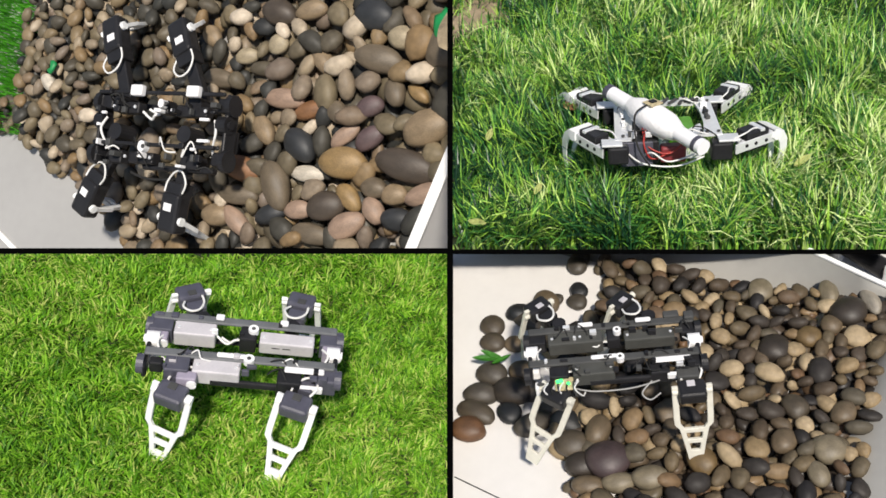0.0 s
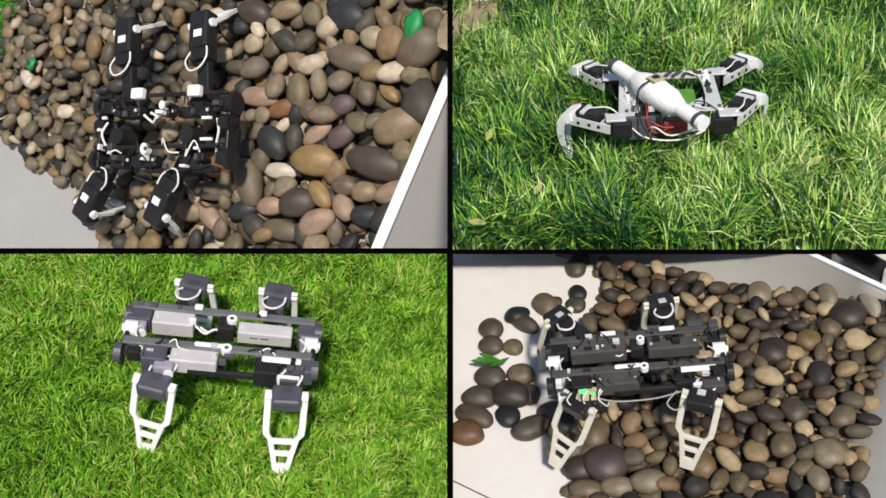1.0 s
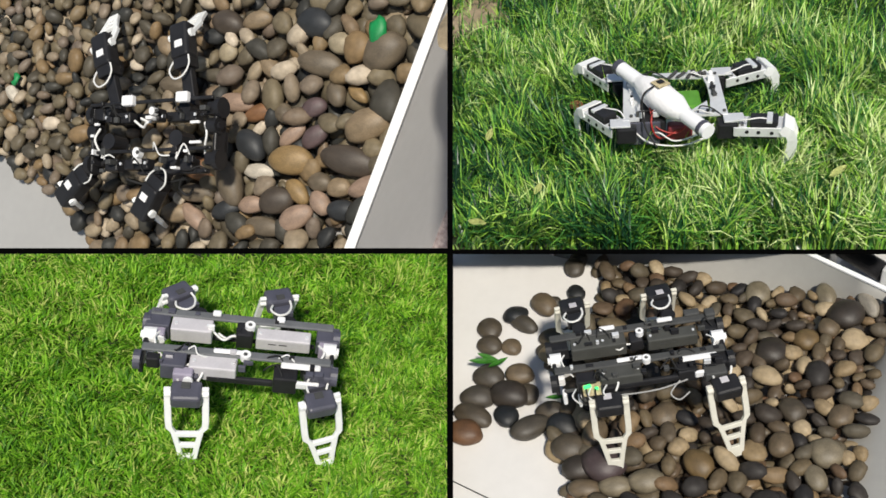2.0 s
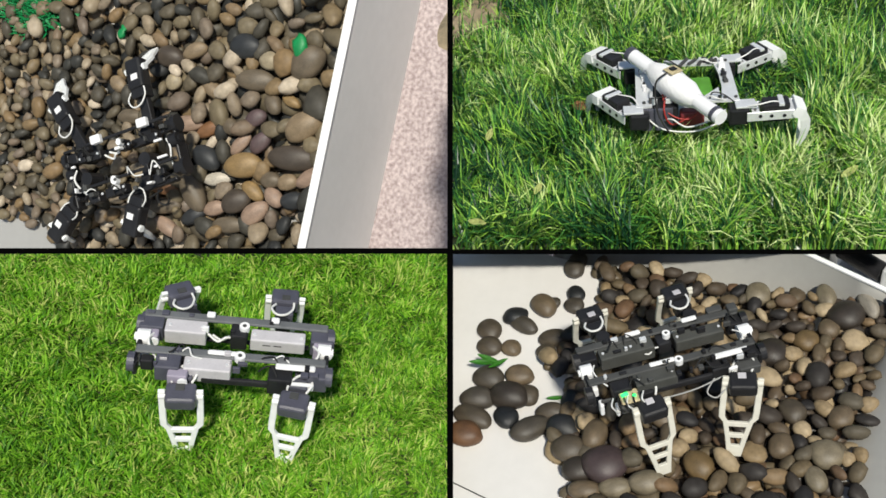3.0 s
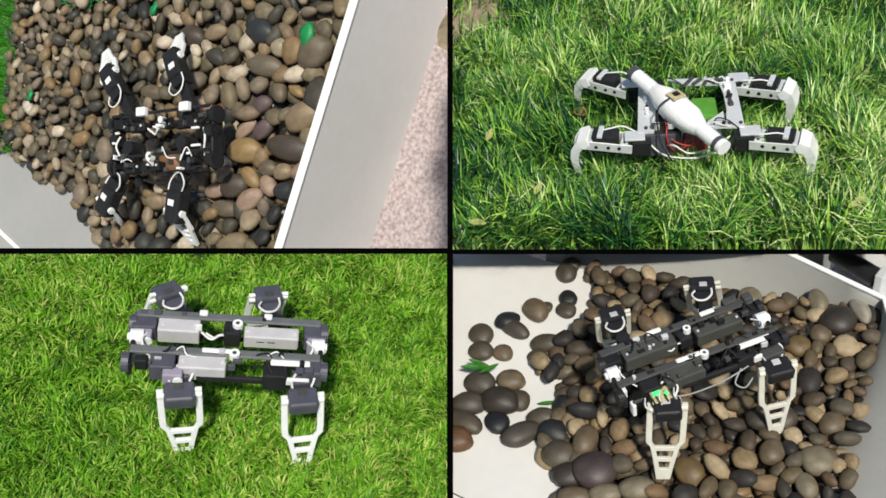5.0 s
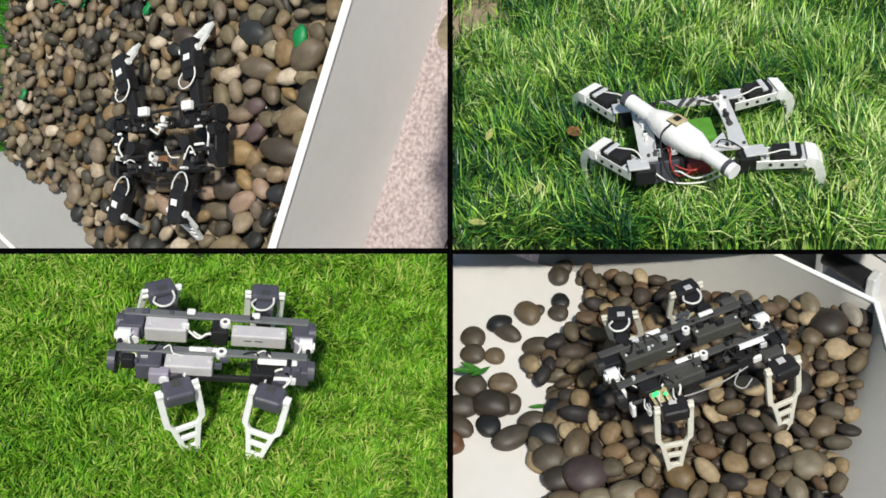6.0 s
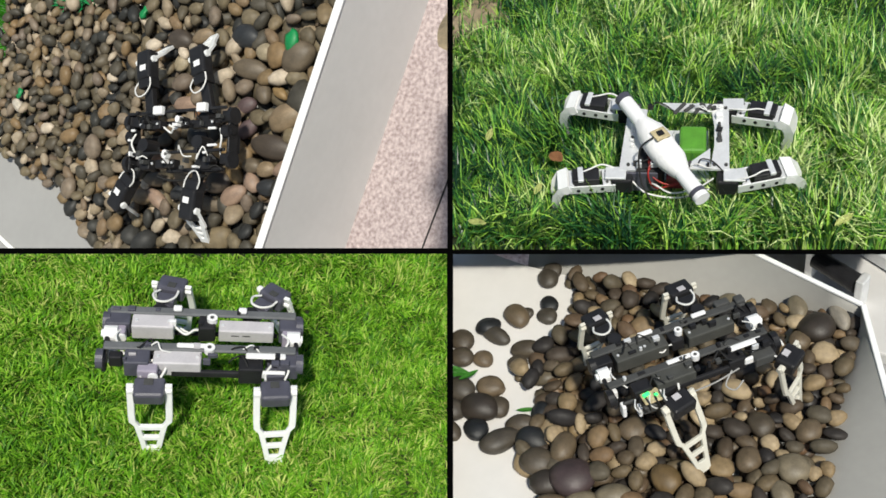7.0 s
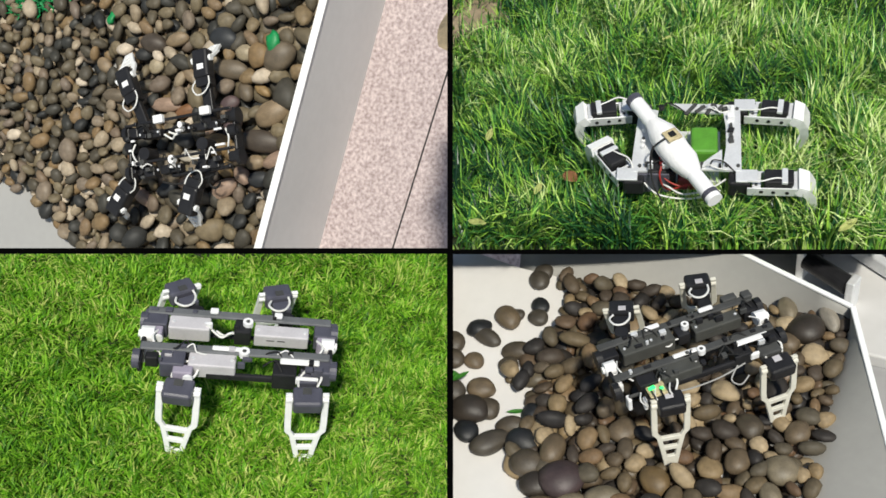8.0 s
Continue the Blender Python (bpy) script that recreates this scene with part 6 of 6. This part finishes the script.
    stride(box_legs, "far_left", KNEE_BOX, HIPS_BOX, -0.006, 0.3, [
        (0.0, 22.0, 25.9), (0.2, -4.8, 16.3), (0.5, -0.0, 21.0), (0.7, -8.6, 22.9), (1.0, 7.0, 25.0), (1.2, 8.5, 23.3), (1.5, 7.1, 27.5),
        (1.7, 21.0, 31.7), (1.9, 18.6, 57.0), (2.1, 19.8, 49.8), (2.3, 24.8, 45.7), (2.5, 19.2, 39.4), (2.8, 14.1, 70.5), (3.0, 20.5, 51.4),
        (3.2, 19.6, 63.4), (3.5, 17.7, 50.7), (3.7, 26.2, 47.2), (4.0, 17.8, 37.8), (4.2, 21.7, 48.8), (4.5, 29.8, 49.7), (4.7, 22.6, 48.7),
        (4.9, 31.2, 60.2), (5.1, 37.7, 67.3), (5.3, 17.9, 37.2), (5.5, 10.4, 32.6), (5.8, 23.9, 50.9), (6.0, 20.5, 45.0), (6.2, 23.3, 49.9),
        (6.4, 33.8, 63.7), (6.5, 37.9, 77.9), (6.6, 37.5, 56.7), (6.8, 11.4, 30.7), (7.0, 10.0, 33.3), (7.2, -0.2, 36.7), (7.4, -1.5, 41.7),
        (7.5, 10.1, 39.9), (7.6, 11.1, 44.9), (7.8, 16.1, 45.5), (8.0, 18.1, 50.2),])
    stride(box_legs, "far_right", KNEE_BOX, HIPS_BOX, -0.006, 0.3, [
        (0.0, 27.9, 33.0), (0.2, 18.9, 29.1), (0.5, 13.6, 23.9), (0.7, -6.5, 25.7), (1.0, 7.2, 31.6), (1.2, 3.4, 24.0), (1.5, 0.7, 31.0),
        (1.7, 5.4, 30.1), (1.9, 13.4, 44.0), (2.1, 10.7, 35.7), (2.3, 16.5, 31.7), (2.5, 12.0, 33.6), (2.8, 0.0, 38.5), (3.0, 1.4, 36.1),
        (3.2, 18.4, 50.7), (3.5, 8.4, 37.2), (3.7, 17.7, 31.3), (4.0, 10.8, 34.1), (4.2, 15.8, 33.8), (4.5, 20.3, 47.3), (4.7, 10.3, 39.8),
        (4.9, 21.7, 45.4), (5.1, 26.7, 59.6), (5.3, 20.1, 51.8), (5.5, 16.5, 45.9), (5.8, 10.4, 42.5), (6.0, 7.7, 46.0), (6.2, 11.2, 37.7),
        (6.4, 25.2, 47.9), (6.5, 26.2, 62.5), (6.6, 27.2, 56.8), (6.8, 17.7, 50.1), (7.0, 16.1, 44.5), (7.2, -4.1, 35.3), (7.4, -8.4, 36.8),
        (7.5, -0.3, 34.7), (7.6, -1.7, 26.2), (7.8, -0.4, 33.0), (8.0, 2.9, 32.4),])


motions()
